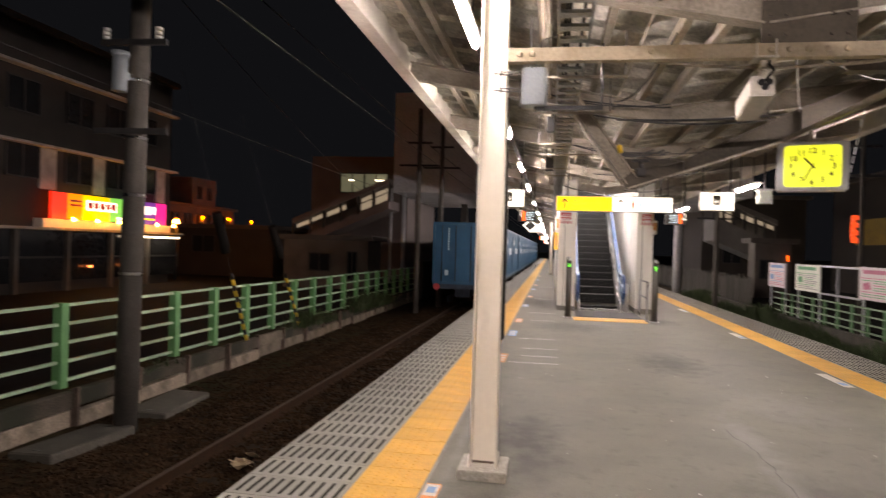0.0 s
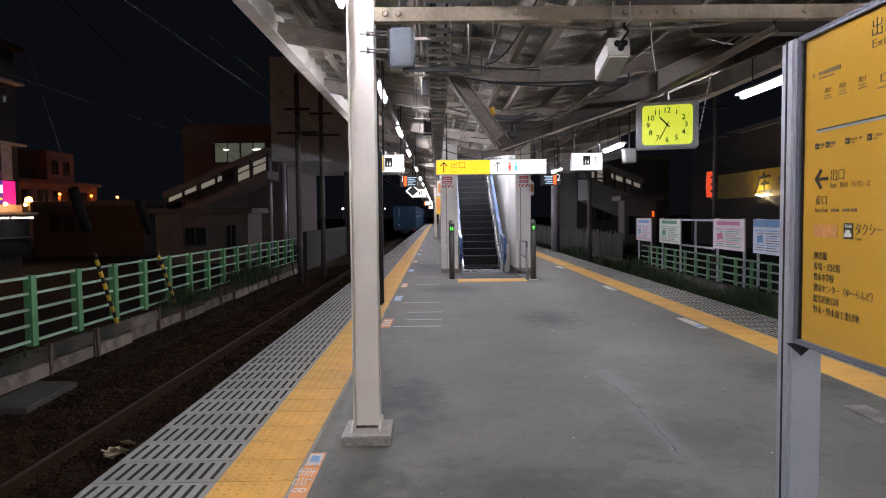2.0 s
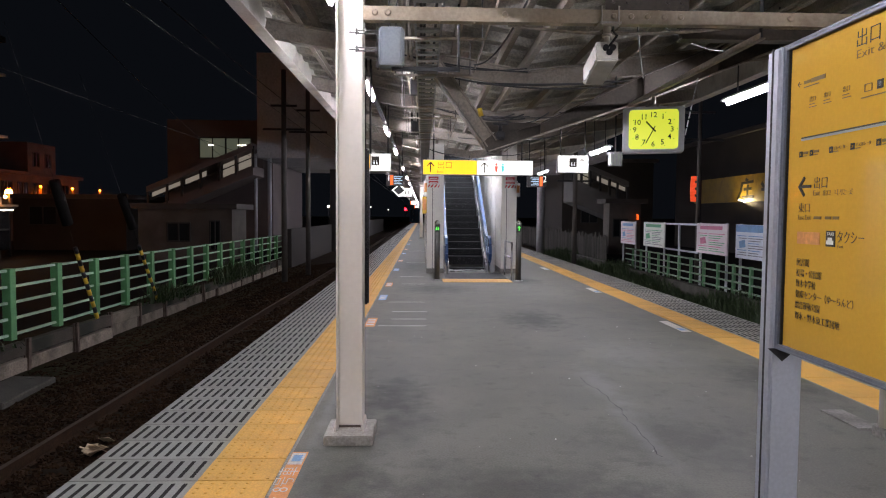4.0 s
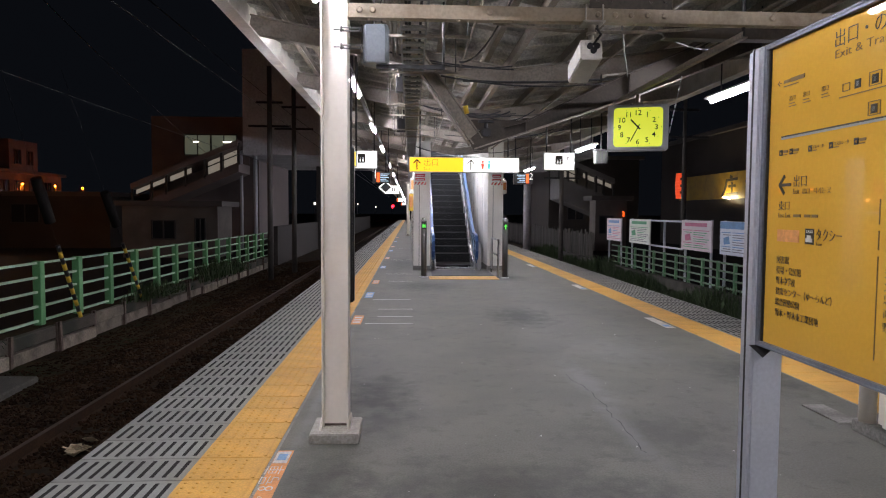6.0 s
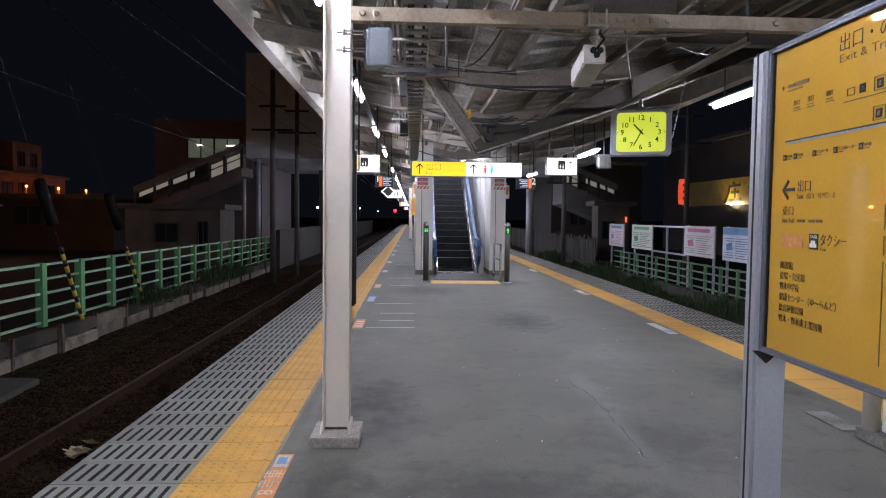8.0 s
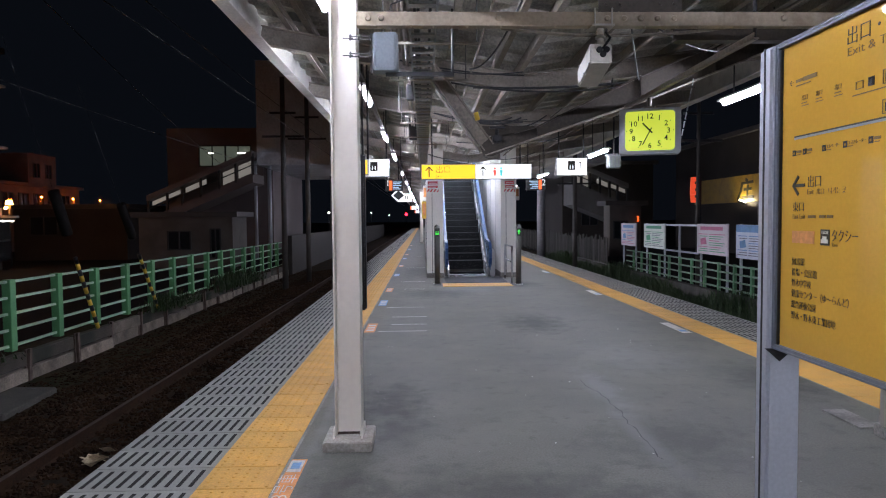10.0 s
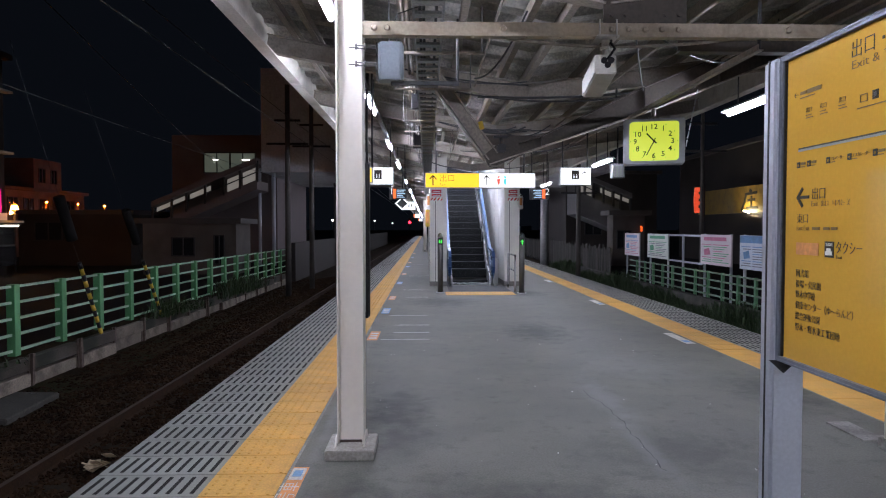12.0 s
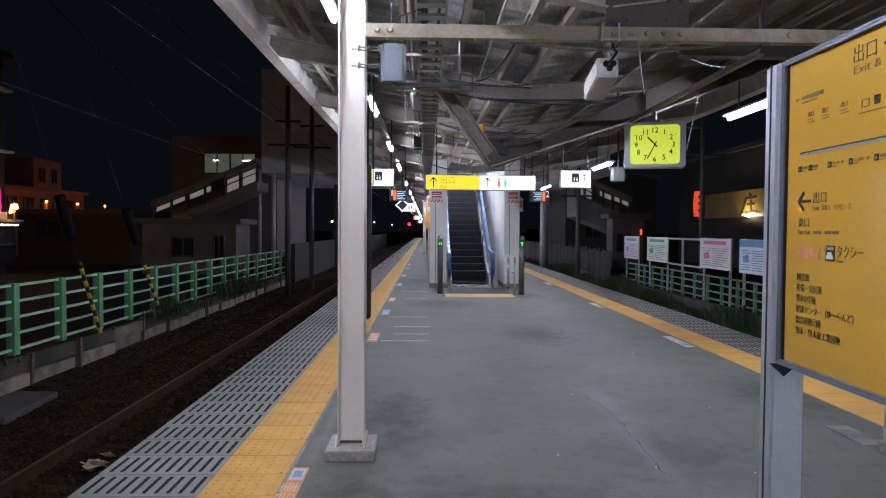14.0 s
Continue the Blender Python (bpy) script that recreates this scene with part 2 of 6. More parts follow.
ROOF_DARK = material("dark_roof", (0.07, 0.06, 0.055), 0.7, vary=0.2, scale=2)
POLE = material("concrete_pole", (0.085, 0.076, 0.068), 0.8, vary=0.25, scale=3, stain=(0.035, 0.03, 0.026), stain_amount=0.6)
SKY_WIRE = material("overhead_wire_dark", (0.022, 0.023, 0.025), 0.6, vary=0.1)
WIRE = material("cable_black", (0.035, 0.036, 0.038), 0.6, vary=0.1)
CONTAINER = material("container_blue", (0.013, 0.085, 0.165), 0.45, vary=0.15, scale=1.2, fine=20, stain=(0.06, 0.09, 0.14), stain_amount=0.5)
CONTAINER_MARK = material("container_white_marks", (0.5, 0.56, 0.62), 0.6, vary=0.2)
WAGON = material("wagon_dark", (0.03, 0.04, 0.06), 0.7, vary=0.3)
RED_PAINT = material("red_paint", (0.55, 0.05, 0.06), 0.5, vary=0.1)
YELLOW_PAINT = material("yellow_paint", (0.65, 0.42, 0.04), 0.5, vary=0.12)
ORANGE_STICKER = material("orange_sticker", (0.66, 0.28, 0.09), 0.6, vary=0.15)
BLUE_STICKER = material("blue_sticker", (0.17, 0.34, 0.6), 0.6, vary=0.15)
PALE_STICKER = material("pale_sticker", (0.6, 0.58, 0.55), 0.6, vary=0.2, stain=(0.3, 0.3, 0.3), stain_amount=0.5, stain_scale=9)
PAPER = material("crumpled_paper", (0.6, 0.48, 0.32), 0.8, vary=0.2)
WINDOW_DARK = material("dark_window_glass", (0.02, 0.022, 0.025), 0.08, vary=0.1, bump=0)
BOARD_YELLOW = material("board_amber_print", (0.64, 0.365, 0.055), -0.1, vary=0.03, scale=1.5, bump=0.0)
INK = material("board_ink", (0.025, 0.02, 0.014), 0.5, vary=0.05, bump=0)
INK_SOFT = material("board_ink_soft", (0.17, 0.1, 0.022), 0.5, vary=0.05, bump=0)
TUBE = glow("tube_glow", (0.93, 0.97, 1.22), 280)
SIGN_WHITE = glow("sign_white_glow", (0.95, 0.97, 1.0), 1.15)
SIGN_YELLOW = glow("sign_yellow_glow", (1.0, 0.68, 0.03), 1.0, (0.6, 0.4, 0.02))
CLOCK_FACE = glow("clock_face_glow", (0.62, 0.72, 0.06), 0.75, (0.5, 0.6, 0.1))
RED_LAMP = glow("red_signal_glow", (1.0, 0.012, 0.03), 12, (0.3, 0, 0))
GREEN_LED = glow("green_led", (0.1, 1.0, 0.12), 1.1, (0, 0.1, 0))
ORANGE_LED = glow("orange_led", (1.0, 0.13, 0.02), 1.3, (0.3, 0.05, 0))
BLUE_LED = glow("pale_led_text", (0.5, 0.75, 1.0), 1.0, (0.1, 0.1, 0.1))
PIC_RED = glow("pictogram_red", (0.9, 0.13, 0.08), 0.8, (0.4, 0.05, 0.05))
PIC_TEAL = glow("pictogram_teal", (0.1, 0.65, 0.7), 0.8, (0.05, 0.3, 0.3))
PIC_GREY = glow("pictogram_grey", (0.45, 0.5, 0.6), 0.8, (0.2, 0.2, 0.25))
SPOT = glow("sign_spot", (1.0, 0.85, 0.5), 170)
SHOP_LAMP = glow("shop_lamp_warm", (1.0, 0.36, 0.06), 75)
SHOP_WHITE = glow("shop_lamp_white", (1.0, 0.93, 0.85), 5)
FACADE_FILL = glow("sodium_lamp", (1.0, 0.15, 0.008), 620)
LIT_WINDOW = glow("lit_window", (0.8, 0.95, 0.75), 0.06, (0.2, 0.22, 0.2))
LIT_STAIR = glow("lit_stair_window", (1.0, 0.92, 0.82), 0.14, (0.4, 0.4, 0.38))


# ---- building helpers ----
def box(bm, x0, x1, y0, y1, z0, z1, mat=0):
    v = [bm.verts.new((x, y, z)) for x in (x0, x1) for y in (y0, y1) for z in (z0, z1)]
    for f in ((0, 1, 3, 2), (4, 6, 7, 5), (0, 4, 5, 1), (2, 3, 7, 6), (0, 2, 6, 4), (1, 5, 7, 3)):
        bm.faces.new([v[i] for i in f]).material_index = mat
    return v


def obox(bm, centre, size, rot=(0, 0, 0), mat=0):
    """A box turned by degrees about its centre."""
    v = box(bm, *[s * h for h in (x / 2 for x in size) for s in (-1, 1)], mat=mat)
    m = pose(*centre, *rot)
    for q in v:
        q.co = m @ q.co
    return v


def tube(bm, a, b, r, n=12, r2=None, mat=0, caps=True):
    a, b = Vector(a), Vector(b)
    q = (b - a).to_track_quat("Z", "Y")
    r2 = r if r2 is None else r2
    rings = [[bm.verts.new(p + q @ Vector((rad * math.cos(k * math.tau / n), rad * math.sin(k * math.tau / n), 0))) for k in range(n)]
             for p, rad in ((a, r), (b, r2))]
    for k in range(n):
        f = bm.faces.new((rings[0][k], rings[0][(k + 1) % n], rings[1][(k + 1) % n], rings[1][k]))
        f.material_index, f.smooth = mat, n > 6
    if caps:
        bm.faces.new(rings[0][::-1]).material_index = mat
        bm.faces.new(rings[1]).material_index = mat


def beam(bm, a, b, w, h, mat=0):
    """A straight bar of width w and height h from a to b."""
    a, b = Vector(a), Vector(b)
    d = b - a
    m = Matrix.Translation((a + b) / 2) @ d.to_track_quat("Y", "Z").to_matrix().to_4x4()
    for q in box(bm, -w / 2, w / 2, -d.length / 2, d.length / 2, -h / 2, h / 2, mat):
        q.co = m @ q.co


def stroke(bm, axis, a, b, w, lo, hi, mat=0):
    """A flat painted stroke of width w from a to b in the plane across an axis."""
    d = Vector((b[0] - a[0], b[1] - a[1])).normalized() * (w / 2)
    n = (-d.y, d.x)
    prism(bm, [(a[0] - n[0], a[1] - n[1]), (b[0] - n[0], b[1] - n[1]), (b[0] + n[0], b[1] + n[1]), (a[0] + n[0], a[1] + n[1])], axis, lo, hi, mat)


def ibeam(bm, a, b, w, h, t=0.012, mat=0):
    """An I-section from a to b: two flanges and a web."""
    a, b = Vector(a), Vector(b)
    d = b - a
    m = Matrix.Translation((a + b) / 2) @ d.to_track_quat("Y", "Z").to_matrix().to_4x4()
    n = d.length / 2
    for bx in ((-w / 2, w / 2, -n, n, h / 2 - t, h / 2), (-w / 2, w / 2, -n, n, -h / 2, -h / 2 + t), (-t / 2, t / 2, -n, n, -h / 2 + t, h / 2 - t)):
        for q in box(bm, *bx, mat):
            q.co = m @ q.co


def prism(bm, outline, axis, lo, hi, mat=0):
    """Extrudes an outline of 2D points along axis 'x', 'y' or 'z' (other two axes in order)."""
    def put(u, v, w):
        return {"x": (w, u, v), "y": (u, w, v), "z": (u, v, w)}[axis]
    r0 = [bm.verts.new(put(u, v, lo)) for u, v in outline]
    r1 = [bm.verts.new(put(u, v, hi)) for u, v in outline]
    n = len(outline)
    for k in range(n):
        bm.faces.new((r0[k], r0[(k + 1) % n], r1[(k + 1) % n], r1[k])).material_index = mat
    bm.faces.new(r0[::-1]).material_index = mat
    bm.faces.new(r1).material_index = mat


def round_edges(bm, width, segments=2):
    bmesh.ops.bevel(bm, geom=bm.edges[:], offset=width, segments=segments, affect="EDGES", clamp_overlap=True)


def mesh_of(name, bm, mats):
    bmesh.ops.recalc_face_normals(bm, faces=bm.faces[:])
    me = bpy.data.meshes.new(name)
    bm.to_mesh(me)
    bm.free()
    for m in mats if isinstance(mats, (list, tuple)) else [mats]:
        me.materials.append(m)
    return me


def part(name, bm, mats, parent=None, label=""):
    ob = new(name, mesh_of(name, bm, mats))
    if parent is not None:
        ob.parent = parent
    return tagged(ob, label) if label else ob


def thing(name, label, category, loc=(0, 0, 0), turn=(0, 0, 0), group="", kind=""):
    ob = new(name)
    ob.empty_display_size = 0.1
    ob.matrix_basis = pose(*loc, *turn)
    return tagged(ob, label, category, group, kind)


def whole(name, bm, mats, label, category, group="", kind=""):
    return tagged(part(name, bm, mats), label, category, group, kind)


def letters(text, size, mat, parent, m, name="lettering", width=None, depth=0.0008, weight=-0.015):
    """Writing as a flat mesh: baseline start at the pose m, reading along its x axis. width: squeezes the line to that length."""
    cu = bpy.data.curves.new(name, "FONT")
    cu.body, cu.size, cu.extrude, cu.resolution_u = text, size, depth, 2
    cu.offset = weight * size
    ob = bpy.data.objects.new(name, cu)
    scene.collection.objects.link(ob)
    bpy.context.view_layer.update()
    me = bpy.data.meshes.new_from_object(ob.evaluated_get(bpy.context.evaluated_depsgraph_get()))
    bpy.data.objects.remove(ob)
    bpy.data.curves.remove(cu)
    xs = [v.co.x for v in me.vertices]
    k = width / max(xs) if width and xs else 1
    for v in me.vertices:
        v.co = m @ Vector((v.co.x * k, v.co.y, v.co.z))
    me.materials.clear()
    me.materials.append(mat)
    out = new(name, me)
    if parent is not None:
        out.parent = parent
    return out


# ---- the setting: ground, platform, tracks ----
EDGE_L, EDGE_R = -2.13, 4.585
TACT_L, TACT_R = -1.412, 3.862
Y0, Y1 = -14.0, 118.0
VALLEY = 1.05


def ground():
    bm = bmesh.new()
    v = [bm.verts.new(p) for p in ((-400, -60, -1.2), (400, -60, -1.2), (400, 700, -1.2), (-400, 700, -1.2))]
    bm.faces.new(v)
    whole("ground", bm, SOIL, "dark bare soil with patches of weeds", "ground", kind="structure")
    for name, x0, x1, z in (("road", -70, -7.45, -0.72), ("road", 9.2, 70, -0.62)):
        bm = bmesh.new()
        box(bm, x0, x1, -40, 260, -1.25, z)
        whole(name, bm, ROAD, "unlit asphalt street beside the railway", "road", kind="structure")
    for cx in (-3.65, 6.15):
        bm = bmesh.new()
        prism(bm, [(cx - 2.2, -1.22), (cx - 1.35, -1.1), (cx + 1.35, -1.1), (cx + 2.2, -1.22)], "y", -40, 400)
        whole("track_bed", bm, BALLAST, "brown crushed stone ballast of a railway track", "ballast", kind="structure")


def stones():
    """Loose ballast stones on the visible side of the track and along the wall."""
    rnd = random.Random(5)
    verts, faces = [], []
    base = [Vector(p) for p in ((1, 0, 0), (-1, 0, 0), (0, 1, 0), (0, -1, 0), (0, 0, 1), (0, 0, -0.6))]
    tri = ((0, 2, 4), (2, 1, 4), (1, 3, 4), (3, 0, 4), (2, 0, 5), (1, 2, 5), (3, 1, 5), (0, 3, 5))
    for k in range(26000):
        y = 3 + 32 * rnd.random() ** 1.6
        x = rnd.uniform(-6.75, -3.0)
        z = -1.1 if x > -4.95 else -1.1 - 0.12 * min(1, (-4.95 - x) / 0.9)
        r = rnd.uniform(0.018, 0.045)
        q = Euler((rnd.random() * 6, rnd.random() * 6, rnd.random() * 6)).to_quaternion()
        n = len(verts)
        verts += [(x + p.x * r * 1.2, y + p.y * r, z + r * 0.25 + p.z * r) for p in (q @ b for b in base)]
        faces += [tuple(n + i for i in t) for t in tri]
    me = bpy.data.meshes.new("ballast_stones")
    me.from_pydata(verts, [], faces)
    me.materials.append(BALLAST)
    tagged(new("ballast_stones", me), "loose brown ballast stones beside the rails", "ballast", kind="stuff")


def tracks():
    for cx in (-3.65, 6.15):
        tr = thing("railway_track", "rusty steel rails on concrete sleepers in ballast", "track", (cx, 0, 0), group="tracks")
        for sx in (-0.535, 0.535):
            bm = bmesh.new()
            prism(bm, [(sx - 0.06, -1.1), (sx + 0.06, -1.1), (sx + 0.06, -1.085), (sx + 0.012, -1.07), (sx + 0.012, -0.99), (sx + 0.033, -0.98),
                       (sx + 0.033, -0.952), (sx - 0.033, -0.952), (sx - 0.033, -0.98), (sx - 0.012, -0.99), (sx - 0.012, -1.07), (sx - 0.06, -1.085)], "y", -30, 330)
            box(bm, sx - 0.028, sx + 0.028, -30, 330, -0.952, -0.949, 1)
            part("rail", bm, [RAIL, RAIL_TOP], tr)
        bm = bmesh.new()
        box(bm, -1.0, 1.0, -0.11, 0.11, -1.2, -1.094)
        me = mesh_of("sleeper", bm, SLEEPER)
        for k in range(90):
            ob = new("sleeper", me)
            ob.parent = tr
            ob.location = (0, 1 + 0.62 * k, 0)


def platform():
    bm = bmesh.new()
    box(bm, EDGE_L + 0.08, EDGE_R - 0.08, Y0, Y1, -1.3, -0.25)
    box(bm, EDGE_L, EDGE_R, Y0, Y1, -0.25, -0.012)
    box(bm, TACT_L + 0.433, TACT_R - 0.433, Y0, Y1, -0.012, 0.0, 1)
    whole("platform_floor", bm, [CONCRETE, ASPHALT], "grey asphalt island platform, worn and patched", "platform", kind="structure")


def tile_meshes():
    out = {}
    bm = bmesh.new()                       # edge tile with black strips
    w = 0.72
    box(bm, 0.004, w, 0.004, 0.329, -0.02, 0)
    for k in range(10):
        x = 0.05 + k * 0.068
        box(bm, x, x + 0.022, 0.045, 0.29, -0.002, 0.0025, 1)
    out["edge"] = mesh_of("edge_tile", bm, [EDGE_TILE, EDGE_STRIPE])
    bm = bmesh.new()                       # yellow warning tile with studs and an inner bar
    box(bm, 0.004, 0.43, 0.005, 0.328, -0.02, 0.0015)
    for i in range(5):
        for j in range(5):
            tube(bm, (0.04 + i * 0.064, 0.04 + j * 0.063, 0.001), (0.04 + i * 0.064, 0.04 + j * 0.063, 0.0055), 0.012, 8, 0.007)
    box(bm, 0.352, 0.357, 0.005, 0.328, 0.001, 0.0025)
    box(bm, 0.382, 0.402, 0.015, 0.318, 0.001, 0.007)
    out["tactile"] = mesh_of("tactile_tile", bm, TACTILE)
    return out


def platform_tiles():
    meshes = tile_meshes()
    for side in (0, 1):
        edge = thing("platform_edge_paving", "grey platform edge tiles with black non-slip strips", "paving", kind="structure")
        tact = thing("tactile_paving", "yellow tactile warning tiles along the platform edge", "paving", kind="structure")
        n0 = -6 if side == 0 else 12
        for k in range(-42, 345):
            y = 3.98 + 0.333 * k
            near = n0 <= k < n0 + 110
            for holder, key in ((edge, "edge"), (tact, "tactile")):
                if not near:
                    continue
                ob = new(meshes[key].name, meshes[key])
                ob.parent = holder
                if side == 0:
                    ob.location = ((EDGE_L if key == "edge" else TACT_L), y, 0)
                else:
                    ob.matrix_basis = pose((EDGE_R if key == "edge" else TACT_R), y + 0.333, 0, 0, 0, 180)
        for key, holder, mats in (("edge", edge, [EDGE_TILE, EDGE_STRIPE]), ("tactile", tact, [TACTILE])):
            bm = bmesh.new()
            for k in range(-42, 345):
                if n0 <= k < n0 + 110:
                    continue
                y = 3.98 + 0.333 * k
                a, b = (0.004, 0.72) if key == "edge" else (0.003, 0.43)
                x0 = (EDGE_L if key == "edge" else TACT_L) if side == 0 else (EDGE_R if key == "edge" else TACT_R)
                s = 1 if side == 0 else -1
                lo, hi = sorted((x0 + s * a, x0 + s * b))
                box(bm, lo, hi, y + 0.004, y + 0.329, -0.02, 0)
                if key == "edge" and k < 200:
                    for q in range(10):
                        lo, hi = sorted((x0 + s * (0.05 + q * 0.068), x0 + s * (0.071 + q * 0.068)))
                        box(bm, lo, hi, y + 0.045, y + 0.29, -0.002, 0.0025, 1)
            tagged(part("far_tiles", bm, mats, holder), kind="stuff")


# ---- canopy ----
def roof_z(x):
    return 3.1 + (0.185 if x < VALLEY else 0.14) * abs(x - VALLEY)


def roof_sheet(x0, x1, y0, y1):
    bm = bmesh.new()
    pitch, rib = 0.5, 0.085
    n = int((y1 - y0) / pitch)
    rows = []
    for k in range(n):
        y = y0 + k * pitch
        rows += [(y, 0), (y + 0.16, 0), (y + 0.24, rib), (y + 0.42, rib)]
    rows.append((y1, 0))
    prev = None
    for y, dz in rows:
        cur = [bm.verts.new((x, y, roof_z(x) + 0.16 + dz)) for x in (x0, x1)]
        if prev:
            bm.faces.new((prev[0], prev[1], cur[1], cur[0]))
        prev = cur
    bmesh.ops.solidify(bm, geom=bm.faces[:], thickness=0.004)
    return bm


def canopy():
    for x0, x1, y0, y1 in ((-1.98, VALLEY, -10, 19), (VALLEY, 4.32, -10, 19), (-1.98, -0.05, 19, 112), (2.3, 4.32, 19, 90)):
        whole("ceiling", roof_sheet(x0, x1, y0, y1), SHEET, "dusty ribbed metal sheet roof of the platform canopy", "roof", kind="structure")
    frame_work = thing("canopy_frame", "cream steel canopy frame with dirty rafters and purlins", "canopy", kind="structure")
    for x in (-1.6, -1.36, -1.0, -0.35, 0.2, 0.73, 1.0, 1.63, 2.2, 2.75, 3.3, 3.75, 4.05):
        inner = -0.05 < x < 2.3
        bm = bmesh.new()
        z = roof_z(x) + 0.11
        y1 = 19 if inner else 112
        box(bm, x - 0.03, x + 0.03, -10, y1, z - 0.05, z - 0.045)
        box(bm, x - 0.03, x - 0.024, -10, y1, z - 0.045, z + 0.045)
        box(bm, x - 0.03, x + 0.03, -10, y1, z + 0.045, z + 0.05)
        part("purlin", bm, BEAM, frame_work)
    for x, s in ((-1.95, -1), (4.3, 1)):
        bm = bmesh.new()
        z = roof_z(x)
        box(bm, x - 0.02 if s < 0 else x, x if s < 0 else x + 0.02, -10, 90, z - 0.2, z + 0.22)
        lo, hi = sorted((x, x - s * 0.12))
        box(bm, lo, hi, -10, 90, z - 0.2, z - 0.18)
        box(bm, lo, hi, -10, 90, z + 0.2, z + 0.22)
        part("fascia_beam", bm, FASCIA, frame_work)
    ys = [-8.0, -5.0, -2.0, 1.2, 4.28, 7.55, 10.6, 13.8, 17.0]
    for y in ys:
        for a, b in ((-1.93, VALLEY), (VALLEY, 4.28)):
            bm = bmesh.new()
            ibeam(bm, (a, y, roof_z(a) - 0.055), (b, y, roof_z(b) - 0.055), 0.12, 0.2)
            part("rafter", bm, RAFTER, frame_work)
    for k in range(18):
        y = 20.5 + 3.5 * k
        for a, b in ((-1.93, -0.1), (2.4, 4.28)):
            bm = bmesh.new()
            ibeam(bm, (a, y, roof_z(a) - 0.03), (b, y, roof_z(b) - 0.03), 0.09, 0.13)
            part("rafter", bm, RAFTER, frame_work)
    for y in (4.2, -2.1):                         # riveted tie beams between the columns
        bm = bmesh.new()
        box(bm, -0.53, 4.2, y, y + 0.012, 2.743, 2.807)
        box(bm, -0.53, 4.2, y, y + 0.07, 2.807, 2.817)
        box(bm, -0.53, 4.2, y, y + 0.07, 2.731, 2.743)
        for x in (-0.455, -0.373, 0.368, 1.064, 1.174, 1.279, 1.389, 1.495, 2.208, 2.9, 3.4):
            tube(bm, (x, y - 0.012, 2.777), (x, y, 2.777), 0.014, 8, 0.021)
        for k in range(24):
            x = -0.4 + 0.19 * k + 0.03 * math.sin(k * 2.1)
            tube(bm, (x, y + 0.025, 2.724), (x, y + 0.025, 2.732), 0.009, 6)
            tube(bm, (x + 0.05, y + 0.03, 2.816), (x + 0.05, y + 0.03, 2.826), 0.01, 6)
        part("tie_beam", bm, TIE, frame_work)
    bm = bmesh.new()                              # V of a box strut and a deep haunched girder over the escalator entry
    ibeam(bm, (0.58, 7.0, 2.26), (-0.2, 7.0, 3.34), 0.16, 0.13, 0.014)
    part("diagonal_strut", bm, BEAM, frame_work)
    bm = bmesh.new()
    beam(bm, (0.5, 7.0, 2.22), (-0.06, 7.0, 2.995), 0.17, 0.012)
    part("strut_flange", bm, FLANGE, frame_work)
    low = [(0.54, 2.185), (2.27, 2.765), (3.48, 3.246), (4.2, 3.5)]
    top = [(4.2, 3.56), (3.48, 3.53), (2.17, 2.99), (1.1, 2.48), (0.7, 2.37)]
    bm = bmesh.new()
    prism(bm, low + top, "y", 6.985, 7.0)
    for a, b in zip(top, top[1:]):
        beam(bm, (a[0], 7.0, a[1]), (b[0], 7.0, b[1]), 0.14, 0.014)
    for x, za, zb in ((1.1, 2.38, 2.48), (2.2, 2.75, 2.99), (3.0, 3.06, 3.3)):
        box(bm, x - 0.006, x + 0.006, 6.94, 6.985, za, zb)
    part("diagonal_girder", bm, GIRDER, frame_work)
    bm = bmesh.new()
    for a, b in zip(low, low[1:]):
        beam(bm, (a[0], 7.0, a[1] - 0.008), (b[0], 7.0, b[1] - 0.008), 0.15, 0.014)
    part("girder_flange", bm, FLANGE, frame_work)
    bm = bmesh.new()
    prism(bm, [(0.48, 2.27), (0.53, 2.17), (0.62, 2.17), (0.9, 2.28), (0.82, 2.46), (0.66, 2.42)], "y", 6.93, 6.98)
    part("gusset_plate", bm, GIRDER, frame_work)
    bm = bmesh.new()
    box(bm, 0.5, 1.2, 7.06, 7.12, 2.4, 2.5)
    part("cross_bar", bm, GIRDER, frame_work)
    bm = bmesh.new()                              # wide plate where the rafters meet above the tie beam
    box(bm, 1.02, 1.56, 4.235, 4.25, 2.82, 3.09)
    for x in (1.07, 1.16, 1.42, 1.51):
        for z in (2.88, 3.0):
            tube(bm, (x, 4.22, z), (x, 4.235, z), 0.013, 8)
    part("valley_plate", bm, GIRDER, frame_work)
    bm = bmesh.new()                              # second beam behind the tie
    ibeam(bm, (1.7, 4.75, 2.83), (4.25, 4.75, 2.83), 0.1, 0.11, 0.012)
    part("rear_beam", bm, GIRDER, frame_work)


